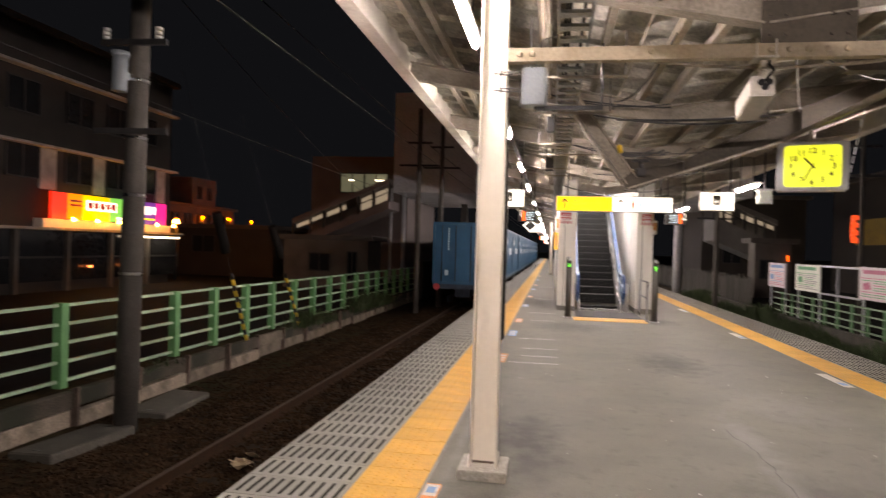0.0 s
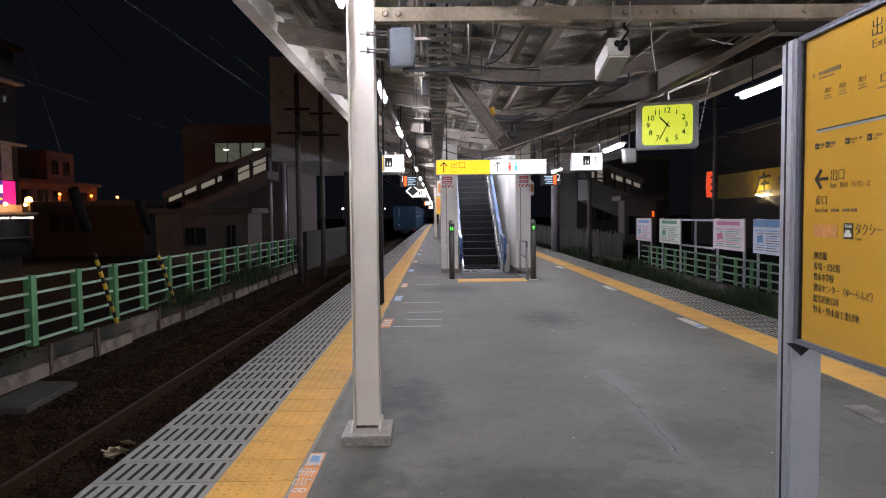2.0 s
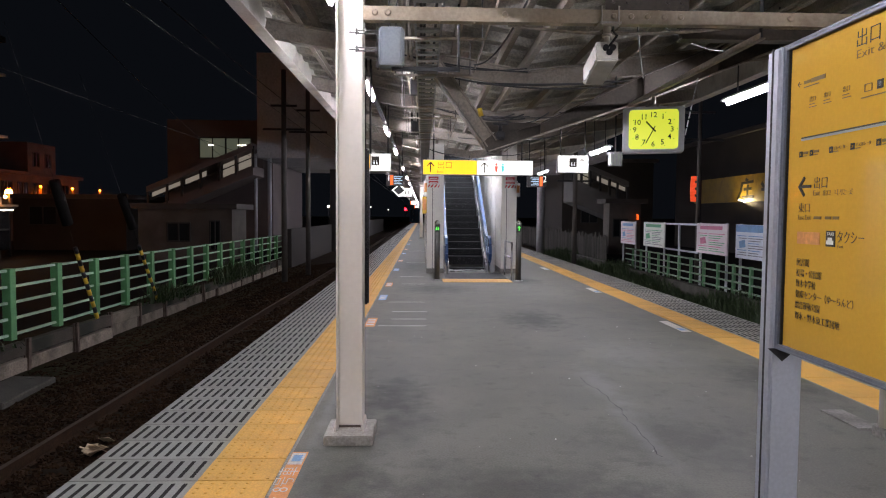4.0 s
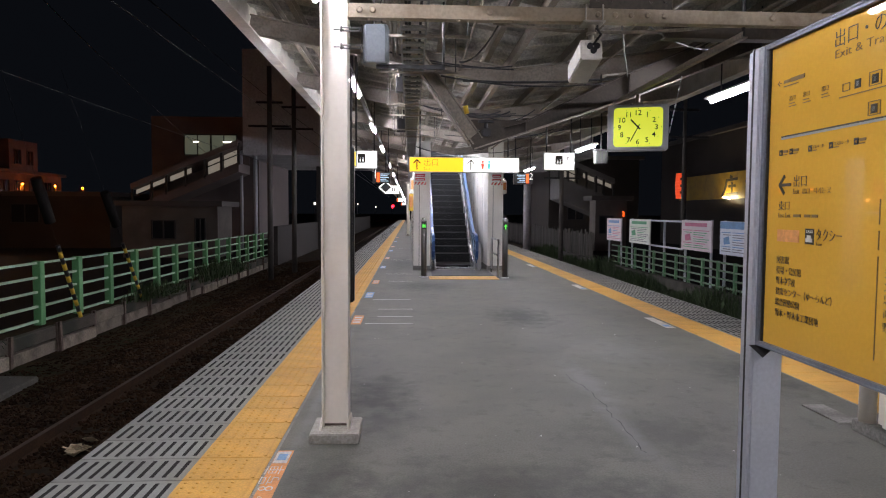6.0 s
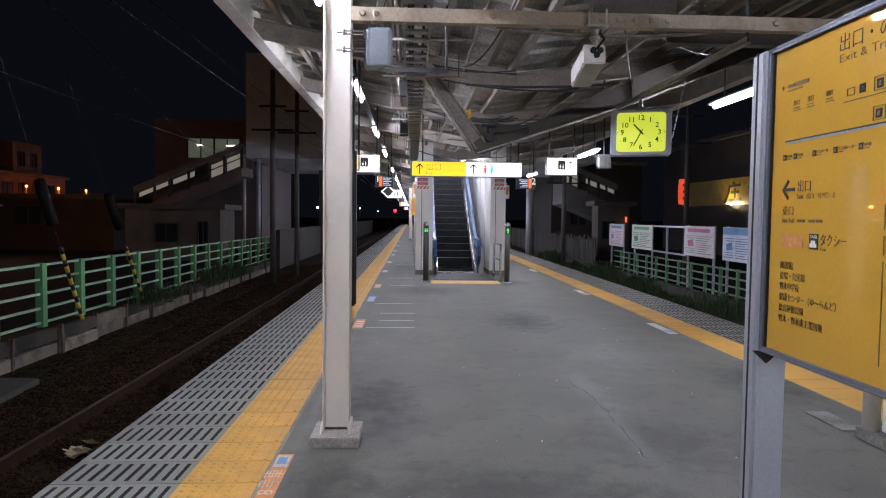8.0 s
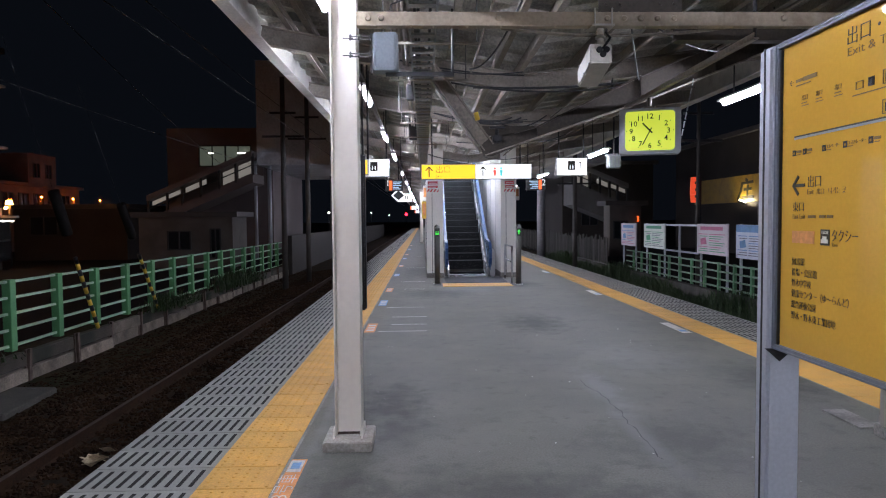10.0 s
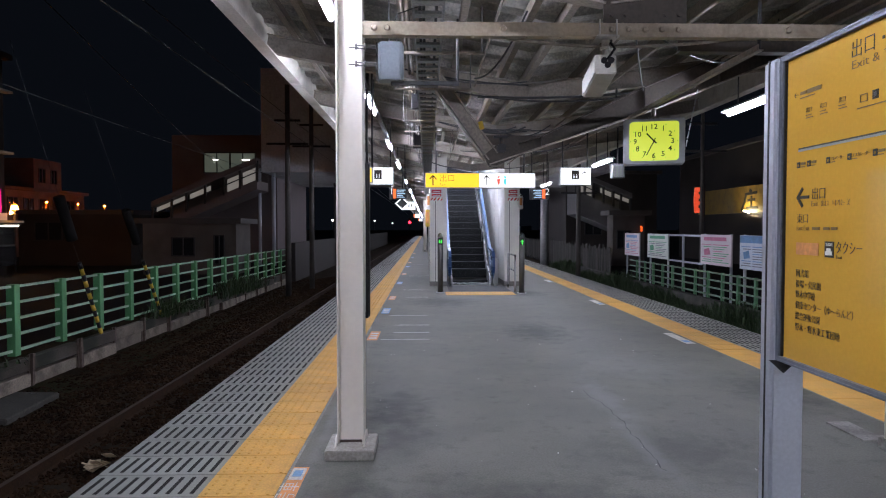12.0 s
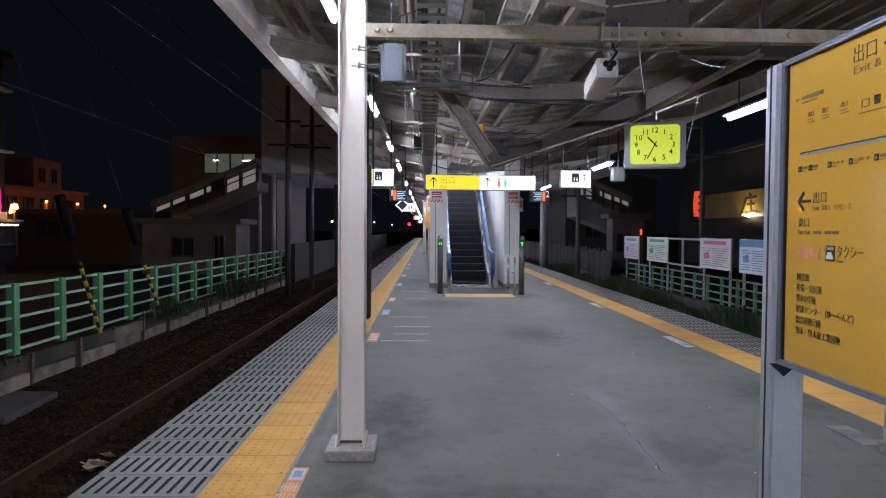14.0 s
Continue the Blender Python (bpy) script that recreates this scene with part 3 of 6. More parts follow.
def conduits():
    """Pipes and loose cables fixed under the rafters."""
    rnd = random.Random(8)
    runs = [((0.4, 4.3, 2.74), (1.9, 4.3, 2.75), 0.05, 0.011, BEAM), ((0.45, 7.4, 2.98), (2.9, 7.4, 3.12), 0.06, 0.014, WIRE), ((0.2, 7.35, 3.02), (2.4, 7.35, 3.02), 0.1, 0.01, WIRE),
            ((0.55, 4.4, 2.95), (0.35, 6.5, 2.98), 0.12, 0.008, WIRE), ((1.3, 4.5, 2.95), (2.3, 7.3, 3.0), 0.06, 0.007, WIRE), ((1.6, 5, 3.0), (2.8, 6.2, 3.08), 0.08, 0.007, WIRE)]
    for k in range(16):
        y = rnd.choice((7.5, 10.6, 13.8, 17.0)) - 0.09
        x = rnd.uniform(-0.4, 2.2)
        runs.append(((x, y, roof_z(x) - 0.08), (x + rnd.uniform(0.6, 1.6), y - rnd.uniform(0, 0.5), roof_z(x + 1) - 0.1), rnd.uniform(0.02, 0.12), rnd.uniform(0.006, 0.013), WIRE))
    for x in (-0.28, -0.32, 0.42, 1.95, 2.9, 3.02):
        runs.append(((x, -4, roof_z(x) - 0.09), (x, 19, roof_z(x) - 0.09), 0.0, rnd.uniform(0.01, 0.018), BEAM))
    for a, b, sag, r, mat in runs:
        cu = bpy.data.curves.new("conduit", "CURVE")
        cu.dimensions, cu.bevel_depth, cu.bevel_resolution = "3D", r, 2
        sp = cu.splines.new("POLY")
        sp.points.add(12)
        for k in range(13):
            p = Vector(a).lerp(Vector(b), k / 12)
            p.z -= sag * 4 * (k / 12) * (1 - k / 12)
            sp.points[k].co = (*p, 1)
        cu.materials.append(mat)
        tagged(new("conduit", cu), "dusty cable conduit fixed under the canopy rafters", "conduit", group="canopy conduits")
    for x, y, z, w in ((-0.25, 8.6, 3.05, 0.14), (-0.3, 12.4, 3.0, 0.16)):
        bm = bmesh.new()
        box(bm, x - w / 2, x + w / 2, y - 0.05, y + 0.05, z, roof_z(x) + 0.06)
        round_edges(bm, 0.008, 1)
        whole("junction_box", bm, DARK_METAL, "small dark junction box under the canopy", "junction box", group="junction boxes")
    bm = bmesh.new()
    tube(bm, (0.46, 6.9, 2.54), (0.44, 6.9, 2.62), 0.026, 10)
    whole("cable_marker", bm, YELLOW_PAINT, "yellow plastic sleeve on the diagonal strut", "sleeve")
    for y in (5.4, 6.8, 8.8, 9.8, 11.5, 12.6):
        bm = bmesh.new()
        box(bm, -0.45, 0.35, y - 0.015, y + 0.015, 2.925, 2.945)
        whole("ladder_bracket", bm, BEAM, "thin steel crossbar under the cable ladder", "bracket", group="ladder brackets")
        for s in (-0.43, 0.33):
            bm = bmesh.new()
            tube(bm, (s, y, 2.93), (s, y, roof_z(s) + 0.08), 0.006, 6)
            whole("drop_rod", bm, DARK_METAL, "thin threaded rod hanging from the canopy", "rod", group="drop rods")


def column(x, y, label):
    ob = thing("canopy_column", label, "column", (x, y, 0), group="canopy columns")
    bm = bmesh.new()
    box(bm, -0.077, 0.077, -0.005, 0.005, 0.07, 3.34)
    box(bm, -0.087, -0.077, -0.085, 0.085, 0.07, 3.34)
    box(bm, 0.077, 0.087, -0.085, 0.085, 0.07, 3.34)
    part("steel_section", bm, CREAM, ob)
    bm = bmesh.new()
    for s in (-1, 1):
        prism(bm, [(-0.13, 0.066), (0.13, 0.066), (0.085, 0.12), (-0.085, 0.12)], "x", s * 0.093 - 0.005, s * 0.093 + 0.005)
    box(bm, -0.08, 0.08, -0.02, 0.02, 0.066, 0.075)
    part("foot_plate", bm, CREAM, ob)
    bm = bmesh.new()
    box(bm, -0.076, 0.076, -0.03, -0.021, 0.066, 0.08)
    part("rust_line", bm, RUST_POST, ob, "rusty seam at the column foot")
    bm = bmesh.new()
    prism(bm, [(-0.155, -0.21), (0.165, -0.21), (0.165, 0.155), (-0.155, 0.155)], "z", 0, 0.066)
    round_edges(bm, 0.006)
    part("concrete_base", bm, BASE_CONCRETE, ob)
    return ob


def columns():
    column(-0.63, 4.4, "cream painted steel H-column on a square concrete base")
    for x, y in ((-0.63, -2.0), (3.13, -2.0)):
        column(x, y, "cream painted steel H-column on a square concrete base")
    for k in range(7):
        column(-0.25, 41.5 + 7 * k, "pale far canopy column beside the escalator housing")
        column(2.6, 41.5 + 7 * k, "pale far canopy column beside the escalator housing")


def clad_column():
    ob = thing("clad_column", "cream clad column with rounded corners on a dark concrete base", "column", (3.16, 4.08, 0), group="canopy columns")
    bm = bmesh.new()
    prism(bm, [(-0.19, -0.22), (0.19, -0.22), (0.19, 0.29), (-0.19, 0.29)], "z", 0, 0.085)
    round_edges(bm, 0.008, 1)
    part("concrete_base", bm, CONCRETE, ob)
    bm = bmesh.new()
    box(bm, -0.165, 0.15, -0.17, 0.09, 0.085, 3.38)
    round_edges(bm, 0.03, 3)
    part("cladding", bm, CREAM, ob)
    ob = thing("drain_pipe", "cream painted drain pipe standing beside the clad column", "pipe", (3.02, 4.28, 0.085))
    bm = bmesh.new()
    tube(bm, (0, 0, 0), (0, 0, 3.28), 0.055, 18)
    part("pipe", bm, CREAM, ob)
    for z in (0.3, 1.9):
        bm = bmesh.new()
        tube(bm, (0, 0, z), (0, 0, z + 0.05), 0.06, 18)
        part("collar", bm, CREAM, ob)


def lamp(x, y, z, length=1.25, wide=0.045, label="lit fluorescent tube in a white batten under the canopy"):
    ob = thing("tube_lamp", label, "lamp", (x, y, z), group="platform tube lamps")
    bm = bmesh.new()
    prism(bm, [(-0.03, 0.022), (0.03, 0.022), (wide, 0.03), (0.045, 0.06), (-0.045, 0.06), (-wide, 0.03)], "y", -length / 2 - 0.03, length / 2 + 0.03)
    part("batten", bm, WHITE, ob)
    bm = bmesh.new()
    tube(bm, (0, -length / 2, 0), (0, length / 2, 0), 0.02, 10)
    part("tube", bm, TUBE, ob)
    for s in (-0.4, 0.4):
        bm = bmesh.new()
        tube(bm, (0, s, 0.06), (0, s, roof_z(x) + 0.1 - z), 0.008, 6)
        part("hanger", bm, DARK_METAL, ob)


# added lamp, hidden behind the exit sign, to brighten the escalator well
def escalator_lamp(x, y, z, half=0.55):
    ob = thing("ceiling_lamp", "added tube lamp on a crossbar that brightens the escalator walls", "lamp", (x, y, z), group="escalator lamps")
    bm = bmesh.new()
    box(bm, -0.76, 0.76, -0.04, 0.04, 0.03, 0.09)
    part("crossbar", bm, DARK_METAL, ob)
    bm = bmesh.new()
    tube(bm, (-half, 0, 0), (half, 0, 0), 0.02, 10)
    part("tube", bm, TUBE, ob)


def lamps():
    for y in (-7.1, -2.8, 1.5, 4.5, 8.75, 13.0, 17.2, 23.2, 29.2, 35, 41, 47, 53, 59, 65, 71, 77, 83, 89, 95, 101, 107):
        lamp(-0.86, y, 3.12)
    # added lamps along the escalator; their places are assumed
    for y, z, half in ((17.9, 2.84, 0.17), (19.4, 3.9, 0.55), (22.0, 5.3, 0.55), (24.5, 6.6, 0.55), (28.0, 8.4, 0.55)):
        escalator_lamp(1.13, y, z, half)
    for k in range(-2, 10):
        lamp(3.25, 6.66 + 5.95 * k, 2.77 - 0.03 * max(0, min(k, 3)), wide=0.075)
    bm = bmesh.new()
    box(bm, -0.89, -0.83, -9, 108, 3.19, 3.23)
    whole("lamp_trunking", bm, DARK_METAL, "dark lamp trunking running along the canopy", "trunking")


# ---- things on the platform ----
def escalator():
    es = thing("escalator", "dark stepped escalator with blue handrails rising between white walls", "escalator", (1.03, 17.3, 0))
    tread, rise = 0.32, 0.185
    bm = bmesh.new()
    box(bm, -0.49, 0.49, -0.05, 0.4, 0.0, 0.03)
    for k in range(12):
        box(bm, -0.47 + k * 0.08, -0.44 + k * 0.08, 0.28, 0.4, 0.03, 0.036)
    part("comb_plate", bm, STEEL, es)
    bm = bmesh.new()
    box(bm, -0.49, 0.49, 0, tread, -0.05, rise)
    for k in range(30):
        x = -0.48 + k * 0.0325
        box(bm, x, x + 0.014, -0.012, 0, -0.02, rise - 0.012)
    box(bm, -0.49, 0.49, -0.014, 0.03, rise - 0.012, rise + 0.004, 1)
    me = mesh_of("step", bm, [RUBBER, NOSING])
    for k in range(33):
        ob = new("step", me)
        ob.parent = es
        ob.location = (0, 0.4 + tread * k, rise * k - (0.1 if k == 0 else 0))
    slope = math.atan2(rise, tread)
    for s in (-1, 1):
        bm = bmesh.new()                        # steel skirt and decking
        prism(bm, [(-0.35, 0.0), (0.5, 0.0), (11, 6.06), (11, 6.5), (0.45, 0.42), (-0.35, 0.2)], "x", s * 0.5 - 0.012, s * 0.5 + 0.012)
        part("skirt_panel", bm, STEEL, es)
        bm = bmesh.new()
        prism(bm, [(-0.45, 0.2), (0.45, 0.42), (11, 6.5), (11, 7.0), (0.35, 0.88), (-0.2, 0.88), (-0.42, 0.75), (-0.52, 0.5)], "x", s * 0.56 - 0.01, s * 0.56 + 0.01)
        part("balustrade_panel", bm, BLUE_PANEL, es)
        bm = bmesh.new()
        pts = [(-0.3, 0.28), (-0.47, 0.36), (-0.56, 0.52), (-0.53, 0.74), (-0.4, 0.88), (-0.2, 0.93), (0.35, 0.93), (0.7, 1.06), (11, 7.05)]
        for a, b in zip(pts, pts[1:]):
            beam(bm, (s * 0.56, *a), (s * 0.56, *b), 0.075, 0.05)
        part("handrail", bm, BLUE_BELT, es)
        bm = bmesh.new()
        box(bm, s * 0.64 - 0.06, s * 0.64 + 0.06, -0.35, 0.5, 0, 0.72)
        round_edges(bm, 0.03, 2)
        part("newel_housing", bm, STEEL, es)


def escalator_housing():
    for name, x0, x1 in (("wall_west", -0.04, 0.39), ("wall_east", 1.88, 2.27)):
        bm = bmesh.new()
        box(bm, x0, x1, 16.9, 40, 0.12, 9.0)
        for y in (18.2, 19.5, 20.8, 22.1, 23.4):
            for x in (x0 - 0.002, x1 - 0.003):
                box(bm, x, x + 0.005, y, y + 0.012, 0.12, 7.0, 2)
        x = x0 + (x1 - x0) * 0.32
        box(bm, x, x + 0.012, 16.897, 16.9, 0.12, 3.2, 2)
        box(bm, x0 - 0.01, x1 + 0.01, 16.88, 40, 0, 0.12, 1)
        whole(name, bm, [WHITE_WALL, CONCRETE, DARK_METAL], "white panelled wall beside the escalator with dark joints", "wall", kind="structure")
    bm = bmesh.new()
    box(bm, 0.39, 1.88, 31, 40, 5.6, 5.8)
    box(bm, 0.39, 1.88, 39.9, 40, 5.8, 9)
    whole("landing_wall", bm, DARK_WALL, "dark upper landing behind the escalator", "wall", kind="structure")
    bm = bmesh.new()
    box(bm, 0.31, 1.88, 14.6, 15.3, 0, 0.008)
    for k in range(10):
        for j in range(18):
            tube(bm, (0.36 + j * 0.085, 14.65 + k * 0.066, 0.008), (0.36 + j * 0.085, 14.65 + k * 0.066, 0.011), 0.015, 6, 0.01)
    whole("tactile_mat", bm, TACTILE, "yellow studded tactile mat before the escalator", "paving")
    bm = bmesh.new()
    box(bm, 0.4, 1.87, 15.5, 16.95, 0, 0.006)
    whole("floor_plate", bm, DARK_METAL, "scuffed steel floor plate at the escalator foot", "floor plate")


ARROW = []


def bollards():
    for x, y, label, arrow in ((0.19, 15.15, "dark steel post with a lit green figure display", False), (2.05, 14.95, "dark steel post with a lit green arrow display", True)):
        ob = thing("escalator_post", label, "post", (x, y, 0), group="escalator posts")
        bm = bmesh.new()
        tube(bm, (0, 0, 0), (0, 0, 1.3), 0.065, 16)
        part("shaft", bm, POST_STEEL, ob)
        bm = bmesh.new()
        for a, b, r, r2 in ((1.3, 1.34, 0.066, 0.06), (1.34, 1.37, 0.06, 0.04), (1.37, 1.385, 0.04, 0.01)):
            tube(bm, (0, 0, a), (0, 0, b), r, 16, r2)
        part("cap", bm, STEEL, ob)
        bm = bmesh.new()
        box(bm, -0.048, 0.048, -0.068, -0.05, 1.12, 1.27)
        part("display", bm, BLACK, ob)
        bm = bmesh.new()
        if arrow:
            prism(bm, [(-0.012, 1.14), (0.012, 1.14), (0.012, 1.2), (0.04, 1.2), (0, 1.25), (-0.04, 1.2), (-0.012, 1.2)], "y", -0.072, -0.068)
        else:
            for s in (-0.022, 0.022):
                box(bm, s - 0.016, s + 0.016, -0.072, -0.068, 1.15, 1.2)
                tube(bm, (s, -0.072, 1.218), (s, -0.068, 1.218), 0.013, 10)
        lit = part("lit_symbol", bm, GREEN_LED, ob)
        if arrow:
            ARROW.append(lit)
        bm = bmesh.new()
        tube(bm, (0, 0, 0), (0, 0, 0.02), 0.1, 16)
        part("base_ring", bm, STEEL, ob)
    ob = thing("barrier_rail", "short brushed steel barrier rail beside the escalator wall", "rail", (1.93, 15.2, 0))
    for dy in (0, 1.3):
        bm = bmesh.new()
        tube(bm, (0, dy, 0), (0, dy, 0.86), 0.022, 10)
        part("rail_post", bm, STEEL, ob)
    for z in (0.5, 0.86):
        bm = bmesh.new()
        tube(bm, (0, -0.02, z), (0, 1.32, z), 0.02, 10)
        part("bar", bm, STEEL, ob)


def hung_sign(name, label, x0, x1, y, z0, z1, faces, hang=True, depth=0.12, case=None):
    """A lit box sign that hangs from the canopy. faces: (share of the width from, to, material)."""
    cx, cz = (x0 + x1) / 2, (z0 + z1) / 2
    ob = thing(name, label, "sign", (cx, y, cz))
    w, h = (x1 - x0) / 2, (z1 - z0) / 2
    bm = bmesh.new()
    box(bm, -w, w, 0, depth, -h, h)
    round_edges(bm, 0.006, 1)
    part("case", bm, case or ALU, ob)
    for a, b, mat in faces:
        bm = bmesh.new()
        box(bm, -w + 0.012 + (2 * w - 0.024) * a, -w + 0.012 + (2 * w - 0.024) * b, -0.004, 0.001, -h + 0.012, h - 0.012)
        part("lit_face", bm, mat, ob)
    if hang:
        for s in (-0.8, 0.8):
            bm = bmesh.new()
            tube(bm, (s * w, depth / 2, h), (s * w, depth / 2, roof_z(cx + s * w) - cz + 0.13), 0.013, 8)
            part("hanger", bm, DARK_METAL, ob)
    return ob, w, h


def upright(x, y, z):
    """The pose of writing on a face that looks towards -y."""
    return pose(x, y, z, 90)


def arrow_up(bm, cx, y, cz, s):
    for a, b in (((0, -0.5), (0, 0.42)), ((0, 0.48), (-0.34, 0.1)), ((0, 0.48), (0.34, 0.1))):
        stroke(bm, "y", (cx + a[0] * s, cz + a[1] * s), (cx + b[0] * s, cz + b[1] * s), 0.11 * s, y - 0.001, y + 0.001)


def signs():
    ob, w, h = hung_sign("exit_sign", "lit yellow and white hanging exit sign over the escalator", -0.155, 1.9, 12.2, 2.245, 2.525, [(0, 0.487, SIGN_YELLOW), (0.493, 1, SIGN_WHITE)])
    letters("出口", 0.15, INK, ob, upright(-0.76, -0.0055, -0.015), width=0.27)
    letters("Exit", 0.075, INK, ob, upright(-0.76, -0.0055, -0.105))
    for dx in (-0.88, 0.12):
        bm = bmesh.new()
        arrow_up(bm, dx, -0.0055, 0, 0.19)
        part("arrow", bm, INK, ob)
    for dx, mat in ((0.34, PIC_RED), (0.46, PIC_TEAL)):
        bm = bmesh.new()
        tube(bm, (dx, -0.005, 0.06), (dx, -0.007, 0.06), 0.024, 10)
        prism(bm, [(dx - 0.03, 0.03), (dx + 0.03, 0.03), (dx + 0.018, -0.08), (dx - 0.018, -0.08)], "y", -0.007, -0.005)
        part("pictogram", bm, mat, ob)
    bm = bmesh.new()
    for a, b in (((0.6, 0.06), (0.6, -0.02)), ((0.6, -0.02), (0.66, -0.02)), ((0.66, -0.02), (0.7, -0.08)), ((0.57, -0.03), (0.6, -0.09)), ((0.6, -0.09), (0.66, -0.08))):
        stroke(bm, "y", a, b, 0.014, -0.0065, -0.0045)
    part("pictogram", bm, PIC_GREY, ob)
    for name, x0, x1, side in (("lift_sign", 2.36, 2.94, 1), ("lift_sign", -1.3, -0.74, -1)):
        ob, w, h = hung_sign(name, "lit white hanging lift sign with a black pictogram", x0, x1, 12.2, 2.3, 2.63, [(0, 1, SIGN_WHITE)])
        bm = bmesh.new()
        box(bm, -0.075, 0.065, -0.007, -0.005, -0.06, 0.11)
        part("pictogram", bm, INK, ob)
        bm = bmesh.new()
        for s in (-0.03, 0.02):
            box(bm, s - 0.009, s + 0.009, -0.009, -0.0075, -0.035, 0.01)
            tube(bm, (s, -0.009, 0.026), (s, -0.0075, 0.026), 0.008, 8)
        part("pictogram_figure", bm, SIGN_WHITE, ob)
        bm = bmesh.new()
        if side > 0:
            arrow_up(bm, 0.16, -0.0055, 0.03, 0.13)
        else:
            arrow_up(bm, -0.19, -0.0055, 0.03, 0.13)
        part("arrow", bm, INK, ob)
    for x0, x1, number, flip in ((-1.04, -0.61, "1", False), (2.4, 2.87, "2", True)):
        ob, w, h = hung_sign("platform_number_sign", "black hanging platform sign with orange panel and pale text", x0, x1, 16.0, 2.2, 2.47, [(0, 1, BLACK)], case=BLACK)
        s = -1 if flip else 1
        letters(number, 0.22, SIGN_WHITE, ob, upright(-w + 0.01 if not flip else w - 0.1, -0.0055, -0.04 + 0.02))
        bm = bmesh.new()
        lo, hi = sorted((s * (-w + 0.1), s * (-w + 0.17)))
        box(bm, lo, hi, -0.008, -0.005, -h + 0.02, h - 0.02)
        part("orange_panel", bm, ORANGE_LED, ob)
        for k, (a, b) in enumerate(((0.19, 0.4), (0.19, 0.36), (0.19, 0.39), (0.19, 0.33), (0.19, 0.38))):
            lo, hi = sorted((s * (-w + a), s * (-w + b)))
            bm = bmesh.new()
            box(bm, lo, hi, -0.007, -0.005, 0.075 - k * 0.042, 0.09 - k * 0.042)
            part("text_bar", bm, BLUE_LED, ob)
    ob = thing("stop_marker", "dark diamond train stop marker with a glowing white edge", "sign", (-0.87, 20, 2.24))
    # the border glows by itself in place of light thrown back by white paint
    bm = bmesh.new()
    prism(bm, [(0, -0.2), (0.22, 0), (0, 0.2), (-0.22, 0)], "y", 0, 0.02)
    part("border", bm, SIGN_WHITE, ob)
    bm = bmesh.new()
    prism(bm, [(0, -0.15), (0.17, 0), (0, 0.15), (-0.17, 0)], "y", -0.004, 0)
    part("plate", bm, BLACK, ob)
    bm = bmesh.new()
    tube(bm, (0, 0.01, 0.2), (0, 0.01, 1.1), 0.012, 8)
    part("hanger", bm, DARK_METAL, ob)
    ob, w, h = hung_sign("car_stop_sign", "small lit white hanging car position sign", -0.98, -0.5, 22, 2.1, 2.38, [(0, 1, SIGN_WHITE)])
    bm = bmesh.new()
    for s in (0.0, 0.08):
        box(bm, s, s + 0.04, -0.007, -0.005, -0.06, 0.07)
    part("text_bars", bm, INK, ob)
    for k in range(2):
        y = 46 + 24 * k
        ob, w, h = hung_sign("platform_sign", "far lit hanging sign under the canopy", -1.05, -0.6, y, 2.2, 2.46, [(0, 0.2, ORANGE_LED), (0.22, 1, SIGN_WHITE)])
    for x0, x1 in ((-0.03, 0.28), (1.95, 2.24)):
        ob = thing("wall_notice", "red and white striped notice on the escalator wall", "notice", (x0, 16.88, 2.2))
        bm = bmesh.new()
        box(bm, 0, x1 - x0, -0.01, 0.015, 0, 0.31)
        part("sheet", bm, WHITE, ob)
        for k in range(4):
            bm = bmesh.new()
            a = -0.02 + k * 0.09
            prism(bm, [(max(0, a), 0.005), (min(a + 0.045, x1 - x0), 0.005), (min(a + 0.1, x1 - x0), 0.08), (max(0, min(a + 0.055, x1 - x0)), 0.08)], "y", -0.013, -0.01)
            part("stripe", bm, RED_PAINT, ob)
        bm = bmesh.new()
        box(bm, 0.03, x1 - x0 - 0.03, -0.013, -0.01, 0.11, 0.17)
        box(bm, 0.03, x1 - x0 - 0.03, -0.013, -0.01, 0.2, 0.28)
        part("red_panel", bm, RED_PAINT, ob)
        bm = bmesh.new()
        for k in range(3):
            box(bm, 0.06, x1 - x0 - 0.06, -0.016, -0.013, 0.125 + k * 0.05, 0.14 + k * 0.05)
        part("text_bars", bm, WHITE, ob)
    for x, y, z0, z1, mat, label in ((-0.13, 17.4, 2.0, 2.4, WHITE, "white notice plate on the housing wall"), (-0.16, 18, 1.53, 2.0, YELLOW_PAINT, "amber call box on the housing wall"), (2.3, 17.3, 2.0, 2.35, WHITE, "white notice plate on the housing wall")):
        bm = bmesh.new()
        box(bm, x, x + 0.12, y, y + 0.16, z0, z1)
        round_edges(bm, 0.01, 2)
        box(bm, x + 0.02, x + 0.1, y - 0.004, y + 0.002, z0 + 0.1, z1 - 0.06, 1)
        whole("wall_box", bm, [mat, ORANGE_STICKER], label, "box")


